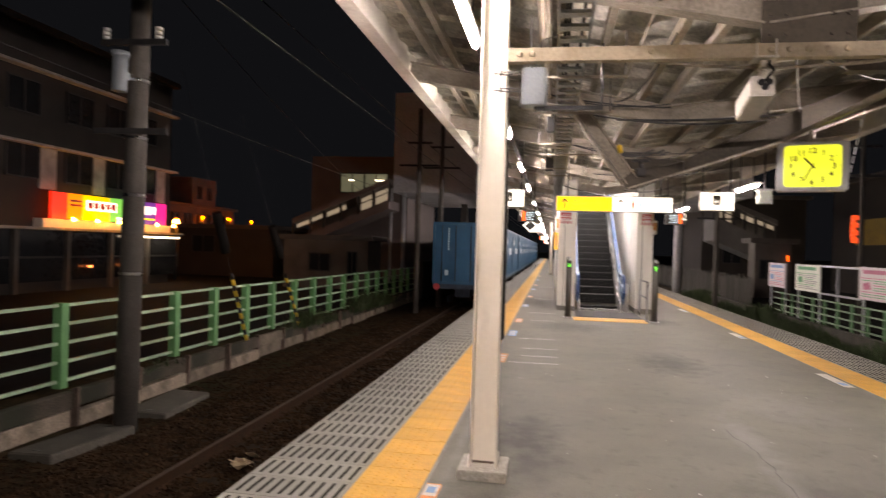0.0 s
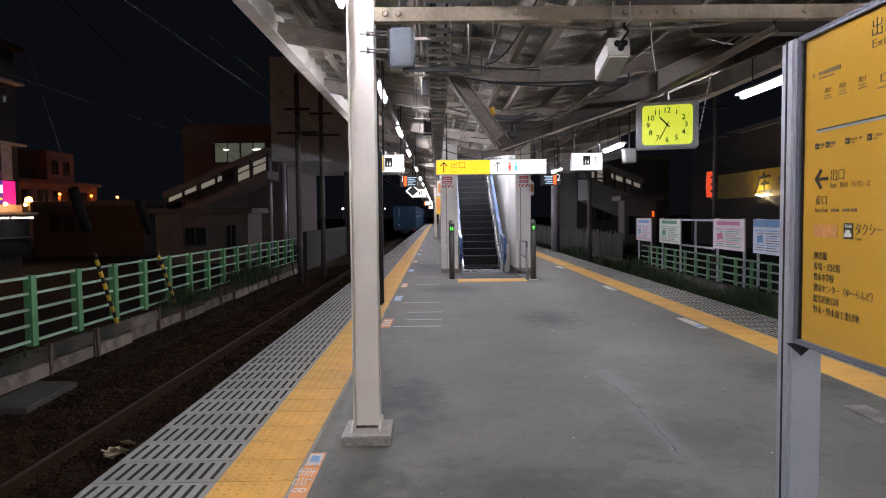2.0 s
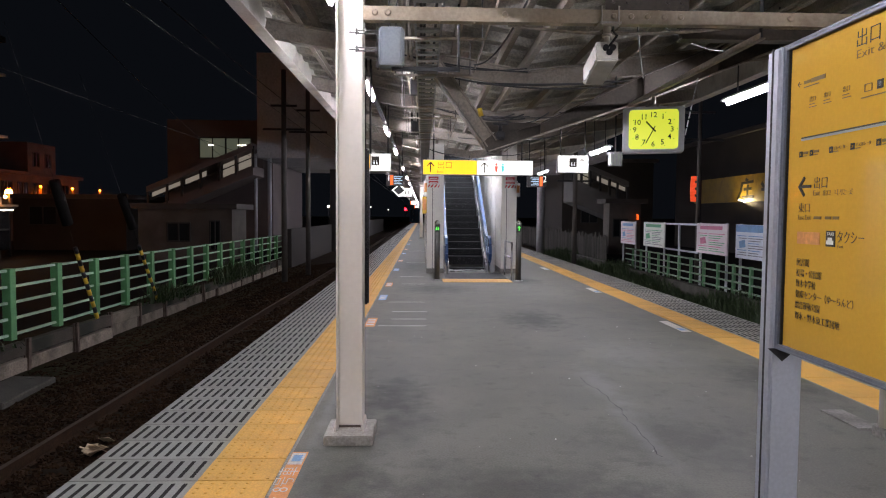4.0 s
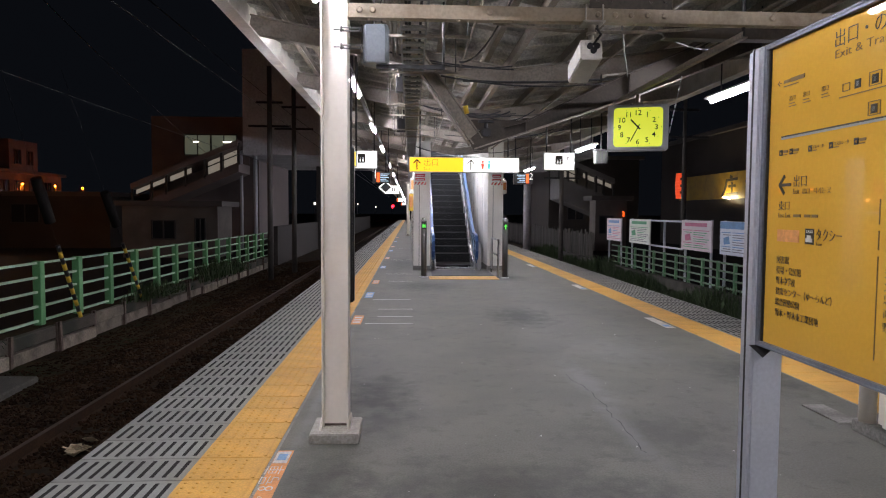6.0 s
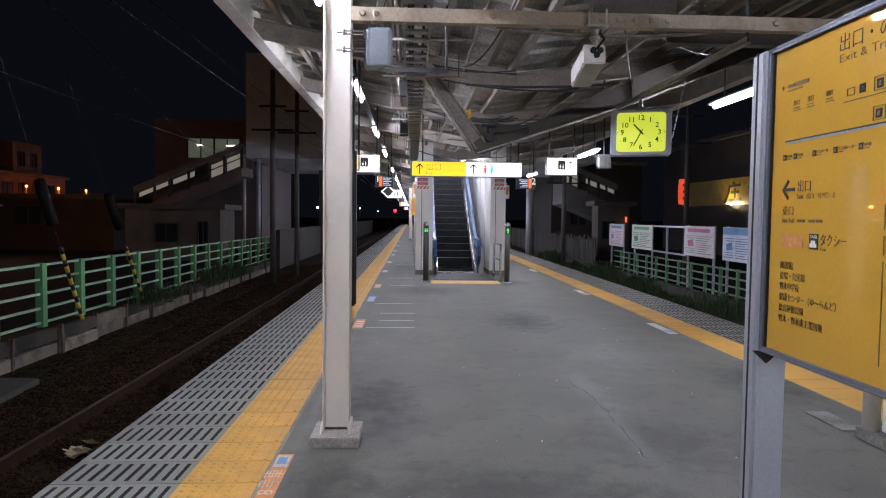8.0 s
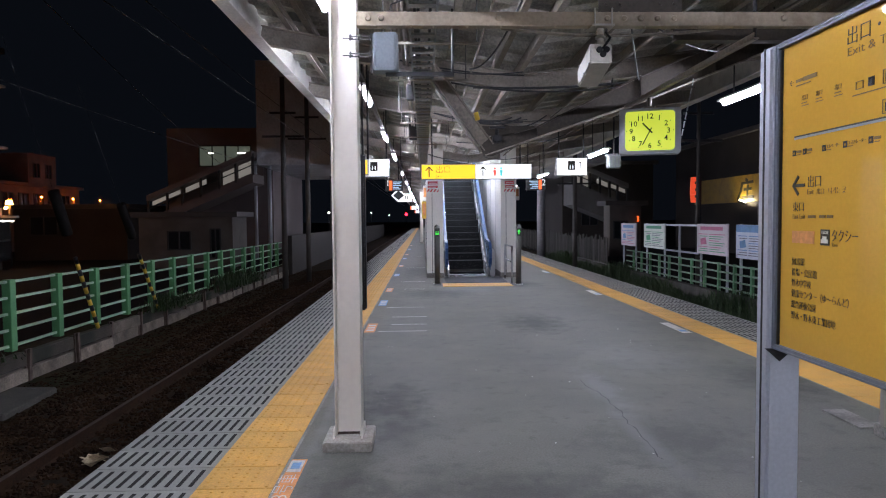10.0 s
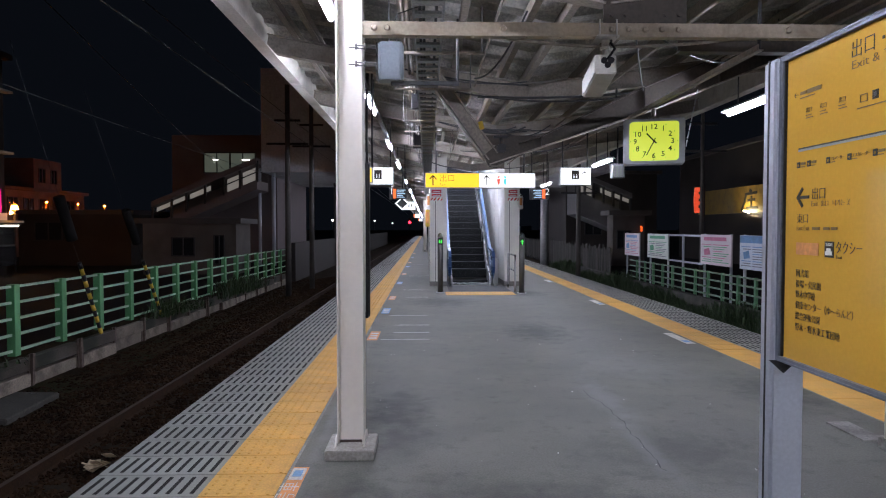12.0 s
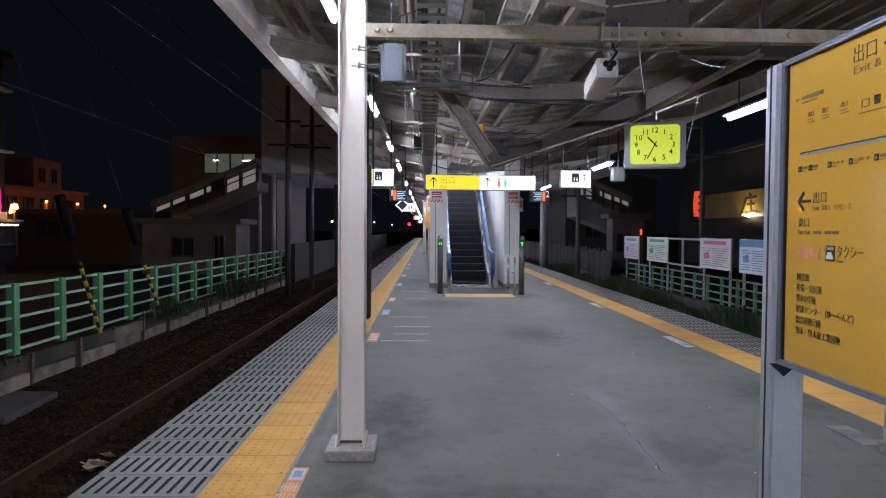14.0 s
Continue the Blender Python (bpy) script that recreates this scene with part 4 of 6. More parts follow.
def clock():
    ob = thing("platform_clock", "square platform clock with a glowing yellow-green dial", "clock", (2.037, 6.2, 2.33), (0, 0, -16))
    w, h = 0.28, 0.215
    bm = bmesh.new()
    box(bm, -w, w, 0, 0.2, -h, h)
    round_edges(bm, 0.012, 2)
    part("case", bm, ALU, ob)
    bm = bmesh.new()
    prism(bm, [(sx * 0.19 + 0.035 * math.cos(math.radians(a)), sz * 0.15 + 0.035 * math.sin(math.radians(a))) for sx, sz, q in ((1, 1, 0), (-1, 1, 90), (-1, -1, 180), (1, -1, 270)) for a in range(q, q + 91, 15)], "y", -0.006, 0.004)
    part("dial", bm, CLOCK_FACE, ob)
    for k in range(1, 13):
        a = math.radians(90 - 30 * k)
        t = str(k)
        letters(t, 0.07, INK, ob, upright(0.17 * math.cos(a) - 0.019 * len(t), -0.0075, 0.138 * math.sin(a) - 0.025), "numeral", depth=0.0012, weight=0.012)
        bm = bmesh.new()
        tube(bm, (0.213 * math.cos(a), -0.0085, 0.178 * math.sin(a)), (0.213 * math.cos(a), -0.006, 0.178 * math.sin(a)), 0.004, 6)
        part("hour_mark", bm, INK, ob)
    for name, deg, ln, wd in (("hour_hand", 317, 0.1, 0.014), ("minute_hand", 207, 0.15, 0.01)):
        a = math.radians(90 - deg)
        bm = bmesh.new()
        d = Vector((math.cos(a), 0, math.sin(a)))
        stroke(bm, "y", (d.x * -0.03, d.z * -0.03), (d.x * ln, d.z * ln), wd, -0.013, -0.011)
        part(name, bm, INK, ob)
    bm = bmesh.new()
    tube(bm, (0, 0.1, h), (0, 0.1, 0.33), 0.02, 10)
    box(bm, -0.05, 0.05, 0.06, 0.14, h, h + 0.03)
    part("hanger", bm, BEAM, ob)
    bm = bmesh.new()
    for k in range(8):
        p, q = Vector((w, 0.1, -h * 0.6)), Vector((0.4, 0.1, 0.5))
        a, b = p.lerp(q, k / 8), p.lerp(q, (k + 0.8) / 8)
        tube(bm, a, b, 0.006, 6)
    part("chain", bm, STEEL, ob)


def cctv():
    ob = thing("security_camera", "white box security camera hung from the tie beam", "camera", (1.035, 4.25, 2.735))
    bm = bmesh.new()
    tube(bm, (0, 0, 0), (0, 0, -0.06), 0.024, 10)
    tube(bm, (0, 0, -0.06), (0, 0, -0.075), 0.034, 10)
    tube(bm, (0, 0, -0.075), (0, 0, -0.13), 0.02, 10)
    for s in (-0.055, 0.055):
        tube(bm, (s, -0.07, 0.1), (s, -0.07, -0.02), 0.006, 6)
    box(bm, -0.05, 0.05, -0.06, 0.05, -0.15, -0.13)
    box(bm, -0.07, 0.07, -0.08, 0.06, -0.012, 0.0)
    part("bracket", bm, CREAM_BOX, ob)
    m = pose(0.0, 0.16, -0.215, -9, 0, -3)
    bm = bmesh.new()
    for q in box(bm, -0.07, 0.07, -0.22, 0.22, -0.062, 0.062):
        q.co = m @ q.co
    round_edges(bm, 0.008, 2)
    part("housing", bm, CREAM_BOX, ob)
    bm = bmesh.new()
    for q in box(bm, -0.066, 0.066, -0.21, 0.21, 0.063, 0.067):
        q.co = m @ q.co
    part("top_cover", bm, CREAM_BOX, ob)
    bm = bmesh.new()
    for a in (30, 150, 270):
        c = (0.012 + 0.026 * math.cos(radians(a)), 0.012 + 0.02 * math.sin(radians(a)))
        tube(bm, m @ Vector((c[0], -0.235, c[1])), m @ Vector((c[0], -0.218, c[1])), 0.02, 10)
    part("connector", bm, BLACK, ob)
    bm = bmesh.new()
    for y in (-0.17, 0.0, 0.17):
        tube(bm, m @ Vector((-0.074, y, -0.045)), m @ Vector((-0.069, y, -0.045)), 0.007, 6)
    part("side_screw", bm, ALU, ob)
    bm = bmesh.new()
    pts = [m @ Vector((0.01, -0.23, 0.03)), Vector((0.03, -0.12, -0.1)), Vector((0.02, -0.06, -0.05)), Vector((0.04, 0.0, -0.01))]
    for a, b in zip(pts, pts[1:]):
        tube(bm, a, b, 0.008, 6)
    part("cable", bm, BLACK, ob)
    ob = thing("support_bar", "dirty steel angle bar carrying the clock", "bar")
    bm = bmesh.new()
    box(bm, 2.03, 2.07, 4.24, 8.0, 2.66, 2.668)
    box(bm, 2.03, 2.038, 4.24, 8.0, 2.668, 2.7)
    part("angle", bm, BEAM, ob)
    for y in (4.26, 7.5):
        bm = bmesh.new()
        tube(bm, (2.05, y, 2.66), (2.05, y, 3.1), 0.012, 8)
        part("rod", bm, DARK_METAL, ob)


def canopy_fittings():
    ob = thing("hanging_box", "pale ribbed box hanging under the canopy edge", "box", (3.67, 13.0, 2.63))
    bm = bmesh.new()
    box(bm, -0.12, 0.12, -0.1, 0.1, -0.14, 0.1)
    round_edges(bm, 0.01, 1)
    part("case", bm, DIM_BOX, ob)
    for x in (-0.07, 0.0, 0.07):
        bm = bmesh.new()
        box(bm, x - 0.012, x + 0.012, -0.106, -0.1, -0.13, 0.09)
        part("rib", bm, DARK_METAL, ob)
    bm = bmesh.new()
    box(bm, -0.14, 0.14, -0.12, 0.12, 0.1, 0.14)
    tube(bm, (0, 0, 0.14), (0, 0, roof_z(3.67) - 2.5), 0.015, 8)
    part("bracket", bm, DARK_METAL, ob)
    ob = thing("dome_camera", "small grey camera hanging from the girder joint", "camera", (0.66, 6.88, 2.36))
    bm = bmesh.new()
    box(bm, -0.045, 0.045, -0.05, 0.05, -0.06, 0.02)
    round_edges(bm, 0.012, 2)
    part("housing", bm, DARK_METAL, ob)
    bm = bmesh.new()
    tube(bm, (0, 0, 0.02), (0, 0.03, 0.1), 0.02, 8)
    box(bm, -0.08, 0.08, -0.02, 0.05, 0.09, 0.11)
    part("bracket", bm, BLACK, ob)


def speaker():
    ob = thing("loudspeaker", "grey box loudspeaker clamped to the column", "speaker", (-0.362, 4.45, 2.618))
    bm = bmesh.new()
    prism(bm, [(-0.085, -0.04), (-0.07, -0.07), (0.07, -0.07), (0.085, -0.04), (0.085, 0.07), (-0.085, 0.07)], "z", -0.125, 0.125)
    round_edges(bm, 0.008, 2)
    part("cabinet", bm, GREY_BOX, ob)
    bm = bmesh.new()
    box(bm, -0.1, -0.088, -0.02, 0.06, -0.13, 0.13)
    part("back_plate", bm, POST_STEEL, ob)
    for z in (-0.05, 0.06):
        bm = bmesh.new()
        box(bm, -0.225, -0.09, -0.165, -0.158, z + 0.006, z + 0.014)
        box(bm, -0.225, -0.09, -0.165, -0.158, z - 0.014, z - 0.006)
        box(bm, -0.1, -0.09, -0.16, 0.0, z - 0.005, z + 0.005)
        tube(bm, (-0.265, -0.162, z - 0.002), (-0.2, -0.162, z - 0.002), 0.004, 8)
        for x in (-0.215, -0.16):
            tube(bm, (x, -0.172, z - 0.02), (x, -0.172, z + 0.02), 0.006, 8)
        part("clamp", bm, POST_STEEL, ob)
    bm = bmesh.new()
    box(bm, 0.0, 0.46, 0.0, 0.025, -0.148, -0.12)
    tube(bm, (0.45, 0.012, -0.13), (0.45, 0.012, 0.3), 0.008, 6)
    part("arm", bm, BLACK, ob)
    bm = bmesh.new()
    for a, b in (((-0.03, 0.0, 0.125), (0.01, -0.1, 0.17)), ((0.01, -0.1, 0.17), (0.05, -0.2, 0.26)), ((0.05, -0.2, 0.26), (0.18, -0.1, 0.34))):
        tube(bm, a, b, 0.004, 6)
    part("cable", bm, WIRE, ob)


def cable_ladder():
    ob = thing("cable_ladder", "grey cable ladder running under the canopy", "cable ladder", (-0.11, 0, 2.97))
    for s in (-0.1, 0.1):
        bm = bmesh.new()
        box(bm, s - 0.008, s + 0.008, -8, 30, -0.03, 0.03)
        part("side_rail", bm, LADDER, ob)
    bm = bmesh.new()
    box(bm, -0.092, 0.092, -0.045, 0.045, -0.022, 0)
    me = mesh_of("rung", bm, LADDER)
    for k in range(110):
        r = new("rung", me)
        r.parent = ob
        r.location = (0, 1 + 0.25 * k, 0)
    for x in (-0.06, -0.035, 0.05):
        bm = bmesh.new()
        tube(bm, (x, -8, 0.012), (x + 0.01, 30, 0.012), 0.011, 6)
        part("cable", bm, WIRE, ob)


def poster_case():
    # a flat notice board that faces along the platform
    ob = thing("poster_case", "black-framed double-sided notice case behind the column", "notice board", (-0.6, 6.2, 0))
    bm = bmesh.new()
    box(bm, -0.17, 0.045, -1.24, -1.17, 0.82, 2.0)
    round_edges(bm, 0.012, 2)
    part("case", bm, BLACK, ob)
    bm = bmesh.new()
    box(bm, -0.14, 0.015, -1.243, -1.24, 0.87, 1.95)
    part("print", bm, WHITE, ob)
    for x in (-0.13, -0.02):
        bm = bmesh.new()
        tube(bm, (x, -1.2, 0), (x, -1.2, 0.83), 0.022, 10)
        part("leg", bm, BLACK, ob)
    hung_sign("lit_name_sign", "small lit amber hanging sign behind the column", -0.86, -0.78, 8.0, 2.05, 2.24, [(0, 1, SIGN_YELLOW)])


def info_board():
    """The amber station information board; it stands along the platform, its face towards -x."""
    ob = thing("information_board", "amber station exit information board in a grey metal frame", "information board", (1.35, 2.64, 0))
    z0, z1, length = 0.962, 2.198, 1.85
    for y in (0.0, -length - 0.1):
        bm = bmesh.new()
        box(bm, -0.05, 0.09, y, y + 0.1, 0, z1 + 0.0)
        round_edges(bm, 0.012, 2)
        part("post", bm, ALU, ob)
        bm = bmesh.new()
        box(bm, -0.053, -0.049, y + 0.045, y + 0.055, 0, z1)
        part("groove", bm, DARK_METAL, ob)
    bm = bmesh.new()
    f = 0.021
    for bx in ((-0.034, 0.05, -length, -0.002, z0, z0 + f), (-0.034, 0.05, -length, -0.002, z1 - f, z1), (-0.034, 0.05, -f, -0.002, z0 + f, z1 - f), (-0.034, 0.05, -length, -length + f, z0 + f, z1 - f)):
        box(bm, *bx)
    for bx in ((-0.037, -0.034, -length, -0.004, z0 + 0.004, z0 + 0.009), (-0.037, -0.034, -length, -0.004, z1 - 0.009, z1 - 0.004), (-0.037, -0.034, -0.009, -0.004, z0 + 0.009, z1 - 0.009)):
        box(bm, *bx)
    part("frame", bm, FRAME_GREY, ob, "blue-grey metal frame")
    bm = bmesh.new()
    box(bm, -0.016, 0.045, -length + f, -f, z0 + f, z1 - f)
    part("face", bm, BOARD_YELLOW, ob, "amber printed face")

    # black strip painted in as the shade of the recessed frame at the far end
    bm = bmesh.new()
    box(bm, -0.026, -0.0165, -0.03, -0.022, z0 + f, z1 - f)
    part("gasket", bm, BLACK, ob, "black strip for the shade of the frame recess")

    def settle(z):
        return z - 0.033 * max(0, z - 1.62)

    def at(u, z):
        """u metres from the far end of the face, reading towards the near end; z above the floor."""
        return Matrix.Translation((-0.0175, -0.076 - u, settle(z))) @ pose(0, 0, 0, 90, 0, -90)

    def bar(u0, u1, za, zb, mat=INK):
        bm = bmesh.new()
        box(bm, -0.0185, -0.016, -0.076 - u1, -0.076 - u0, settle(za), settle(zb))
        part("printed_bar", bm, mat, ob)

    def words(text, u, z, size, width=None, mat=None):
        letters(text, size, mat or INK, ob, at(u, z), "lettering", width)

    words("出口・のりかえ", 0.345, 2.105, 0.068, 0.45)
    words("Exit & Transfer", 0.35, 2.062, 0.042, 0.36, INK_SOFT)
    words("←", 0.0, 2.03, 0.035)
    bar(0.045, 0.085, 2.036, 2.048, INK_SOFT)
    bar(0.09, 0.18, 2.034, 2.05, INK_SOFT)
    bar(0.045, 0.14, 2.021, 2.025, INK_SOFT)
    for u in (0.095, 0.185, 0.295):
        words("出口", u - 0.01, 1.96, 0.022, 0.038, INK_SOFT)
        bar(u - 0.01, u + 0.025, 1.947, 1.95, INK_SOFT)
        bar(u - 0.01, u + 0.035, 1.936, 1.939, INK_SOFT)
    for u, z in ((0.462, 1.937), (0.543, 1.937), (0.543, 1.84)):
        bar(u, u + 0.028, z, z + 0.03)
        bar(u + 0.008, u + 0.02, z + 0.007, z + 0.023, GREY_BOX)
    for u0, u1, za, zb in ((0.4, 0.435, 1.937, 1.962), (0.53, 0.584, 1.93, 1.975), (0.53, 0.584, 1.833, 1.878)):
        for z in (za, zb):
            bar(u0, u1, z, z + 0.0025, INK_SOFT)
        for u in (u0, u1):
            bar(u, u + 0.0025, za, zb, INK_SOFT)
    bar(0.385, 1.3, 1.917, 1.921, INK_SOFT)
    bar(0.04, 1.7, 1.818, 1.824)
    # grey line stands for the reflection of the dark one, not print
    bar(0.04, 1.7, 1.81, 1.818, GREY_BOX)
    for u in (0.03, 0.1, 0.22, 0.34, 0.47, 0.64, 0.83, 1.0):
        bar(u, u + 0.02, 1.745, 1.768)
        bar(u + 0.006, u + 0.014, 1.751, 1.76, BOARD_YELLOW)
        if u == 0.22:
            words("エレベーター", u + 0.026, 1.754, 0.016, 0.075, INK_SOFT)
        elif u == 0.34:
            words("エスカレーター", u + 0.026, 1.754, 0.016, 0.09, INK_SOFT)
        else:
            bar(u + 0.026, u + 0.056, 1.755, 1.765, INK_SOFT)
        bar(u + 0.026, u + 0.05, 1.746, 1.749, INK_SOFT)
    for du in (0.0, 0.6):
        if du == 0:
            bm = bmesh.new()
            y = -0.076 - du - 0.04
            for a, b in (((0, 1.625), (-0.075, 1.625)), ((0.004, 1.622), (-0.032, 1.66)), ((0.004, 1.628), (-0.032, 1.59))):
                stroke(bm, "x", (y + a[0], a[1]), (y + b[0], b[1]), 0.012, -0.019, -0.016)
            part("arrow", bm, INK, ob)
            words("出口", du + 0.13, 1.617, 0.05, 0.085)
            words("Exit", du + 0.13, 1.588, 0.03, 0.042, INK_SOFT)
            words("出口", du + 0.19, 1.588, 0.024, 0.045, INK_SOFT)
            words("나가는 곳", du + 0.26, 1.588, 0.024, 0.1, INK_SOFT)
        words("東口" if du == 0 else "西口", du + 0.035, 1.528, 0.042, 0.075)
        words("East Exit" if du == 0 else "West Exit", du + 0.035, 1.497, 0.028, 0.085, INK_SOFT)
        bar(du + 0.14, du + 0.185, 1.499, 1.51, INK_SOFT)
        bar(du + 0.21, du + 0.245, 1.499, 1.51, INK_SOFT)
        bar(du + 0.255, du + 0.29, 1.499, 1.51, INK_SOFT)
    bar(0.035, 0.18, 1.403, 1.45, ORANGE_STICKER)
    bar(0.22, 0.272, 1.4, 1.458)
    letters("TAXI", 0.017, WHITE, ob, Matrix.Translation((-0.002, 0, 0)) @ at(0.226, 1.441), "lettering", 0.04)
    bm = bmesh.new()
    box(bm, -0.0205, -0.019, -0.076 - 0.266, -0.076 - 0.226, 1.408, 1.422)
    box(bm, -0.0205, -0.019, -0.076 - 0.258, -0.076 - 0.234, 1.422, 1.433)
    part("pictogram", bm, WHITE, ob)
    words("タクシー", 0.282, 1.418, 0.05, 0.145)
    words("Taxi", 0.284, 1.398, 0.017, 0.034, INK_SOFT)
    for text, z, w in (("図書館", 1.318, 0.085), ("役場・公民館", 1.276, 0.165), ("野木中学校", 1.235, 0.13), ("健康センター（ゆ～らんど）", 1.193, 0.35), ("総合運動公園", 1.15, 0.16), ("野木・野木東工業団地", 1.107, 0.28)):
        words(text, 0.035, z, 0.034, w)
    for k, w in enumerate((0.13, 0.2, 0.11, 0.24, 0.18)):
        bar(0.93, 0.93 + w, 1.11 + 0.042 * k, 1.138 + 0.042 * k)
    for za, zb in ((1.05, 1.38), (1.4, 1.46), (1.48, 1.56)):
        bar(0.602, 0.605, za, zb, INK_SOFT)
    bar(0.645, 0.697, 1.4, 1.458)
    bar(0.652, 0.69, 1.41, 1.424, WHITE)
    for text, z in (("交番", 1.318), ("文化", 1.276), ("思川", 1.235), ("商工", 1.193), ("野木", 1.15)):
        words(text, 0.635, z, 0.034, 0.06)
    bm = bmesh.new()
    prism(bm, [(-0.062, z0 - 0.0), (0.062, z0), (0.0, z0 - 0.055)], "y", -0.003, 0.0)
    part("corner_bracket", bm, DARK_METAL, ob)


def floor_marks():
    def mark(x0, x1, y0, y1, mat, label, z=0.001):
        bm = bmesh.new()
        box(bm, x0, x1, y0, y1, 0, z)
        ob = thing("floor_sticker", label, "sticker", (0, 0, 0.0), group="floor stickers")
        part("sheet", bm, mat, ob)
        return ob
    ob = mark(-0.969, -0.86, 3.2, 4.09, ORANGE_STICKER, "orange boarding sticker with white car number")
    bm = bmesh.new()
    box(bm, -0.955, -0.87, 3.88, 4.07, 0.001, 0.002)
    part("white_field", bm, PALE_STICKER, ob)
    bm = bmesh.new()
    box(bm, -0.94, -0.885, 3.93, 4.03, 0.002, 0.003)
    part("blue_field", bm, BLUE_STICKER, ob)
    letters("8号車", 0.125, PALE_STICKER, ob, Matrix.Translation((-0.875, 3.48, 0.0015)) @ pose(0, 0, 0, 0, 0, 90), width=0.36)
    letters("Z4ドア", 0.07, PALE_STICKER, ob, Matrix.Translation((-0.885, 3.22, 0.0015)) @ pose(0, 0, 0, 0, 0, 90), width=0.2)
    for k, y in enumerate((8.75, 11.5, 13.7, 17.5, 21, 25, 28, 33, 38)):
        ob = mark(-0.93, -0.79, y, y + 0.75, (ORANGE_STICKER, BLUE_STICKER)[k % 2], "worn boarding position sticker beside the yellow tiles")
        for q in range(3):
            bm = bmesh.new()
            box(bm, -0.91, -0.81, y + 0.12 + q * 0.2, y + 0.22 + q * 0.2, 0.001, 0.002)
            part("text_bar", bm, PALE_STICKER, ob)
    for x0, x1, y in ((-0.74, -0.09, 8.82), (-0.6, -0.09, 9.4), (-0.62, -0.08, 10.12), (-0.76, -0.11, 11.24), (-0.6, -0.1, 14.2), (-0.7, -0.1, 15.9), (-0.7, -0.05, 20.5), (-0.7, -0.05, 27)):
        bm = bmesh.new()
        box(bm, x0, x1, y - 0.014, y + 0.014, 0, 0.001)
        whole("queue_line", bm, PALE_STICKER, "worn thin white queue line on the asphalt", "line", group="queue lines")
    for y in (8.4, 12.7, 18, 23):
        ob = mark(3.25, 3.38, y, y + 0.85, PALE_STICKER, "pale worn boarding sticker beside the yellow tiles")
        bm = bmesh.new()
        box(bm, 3.27, 3.36, y + 0.1, y + 0.25, 0.001, 0.002)
        part("blue_field", bm, BLUE_STICKER, ob)
    rnd = random.Random(21)
    bm = bmesh.new()                       # a crack that wanders across the asphalt
    p = Vector((1.33, 6.0))
    prev = None
    for k in range(46):
        w = 0.001 + 0.004 * rnd.random()
        cur = [bm.verts.new((p.x - w, p.y, 0.0012)), bm.verts.new((p.x + w, p.y, 0.0012))]
        if prev:
            bm.faces.new((*prev, cur[1], cur[0]))
        prev = cur
        p += Vector((rnd.gauss(0, 0.007) + (1.37 - p.x) * 0.1, -0.045))
    whole("asphalt_crack", bm, DARK_METAL, "dark crack in the worn platform asphalt", "crack")
    bm = bmesh.new()
    for k in range(70):
        x, y, r = rnd.uniform(-0.8, 3.2), rnd.uniform(2.2, 9), 0.0018 + 0.005 * rnd.random() ** 3
        obox(bm, (x, y, r * 0.4), (r * 2, r * 1.4, r), (0, 0, rnd.uniform(0, 180)))
    whole("grit", bm, PALE_STICKER, "tiny pale chips of grit on the asphalt", "grit", kind="stuff")
    for x in (TACT_L + 0.436, TACT_R - 0.454):
        bm = bmesh.new()
        box(bm, x, x + 0.018, -12, 60, 0, 0.0015)
        whole("joint_line", bm, CONCRETE, "pale mortar joint beside the yellow tiles", "joint", kind="structure")
    bm = bmesh.new()                       # crumpled paper at the foot of the platform
    rnd = random.Random(4)
    for k in range(16):
        x, y = -3.66 + rnd.gauss(0, 0.05), 6.95 + rnd.gauss(0, 0.1)
        obox(bm, (x, y, -1.03 + rnd.uniform(0, 0.05)), (rnd.uniform(0.08, 0.2), rnd.uniform(0.05, 0.13), 0.004), (rnd.uniform(-35, 35), rnd.uniform(-35, 35), rnd.uniform(0, 180)))
    whole("litter", bm, PAPER, "crumpled pale paper litter beside the rail", "litter", kind="stuff")
    bm = bmesh.new()
    box(bm, 2.955, 3.13, 4.48, 4.93, 0, 0.012)
    whole("floor_hatch", bm, CONCRETE, "thin metal hatch plate on the asphalt", "hatch")


# ---- beside the tracks ----
FENCE_L, FENCE_R = -7.3, 8.3


def fence_bay(x, z, h, w, rails, label, post_w, post_mat, bar_mat, post_x=0.04):
    ob = thing("railing_bay", label, "railing", (x, 0, z), group="railing bays")
    bm = bmesh.new()
    box(bm, -post_x, post_x, -post_w / 2, post_w / 2, -0.3, h + 0.02)
    round_edges(bm, 0.008, 1)
    part("post", bm, post_mat, ob)
    for k in range(rails):
        bm = bmesh.new()
        zz = 0.1 + (h - 0.12) * k / (rails - 1)
        box(bm, -0.025, 0.025, post_w / 2, w - post_w / 2, zz - 0.022, zz + 0.022)
        part("bar", bm, bar_mat, ob)
    return ob


def fences():
    step = 1.48
    first = fence_bay(FENCE_L, -0.7, 1.24, step, 5, "pale green painted metal railing along the street", 0.16, GREEN_POST, GREEN_FENCE, 0.075)
    first.matrix_basis = pose(FENCE_L, 2.64, -0.7)
    for k in range(1, 21):
        copy_thing(first, pose(FENCE_L, 2.64 + step * k, -0.7 - 0.006 * k))
    step = 0.95
    first = fence_bay(FENCE_R, -0.58, 0.78, step, 4, "green painted low railing in weeds", 0.09, DIM_GREEN, PALE_RAIL)
    first.matrix_basis = pose(FENCE_R, 8.0, -0.58)
    for k in range(1, 20):
        copy_thing(first, pose(FENCE_R, 8.0 + step * k, -0.58))


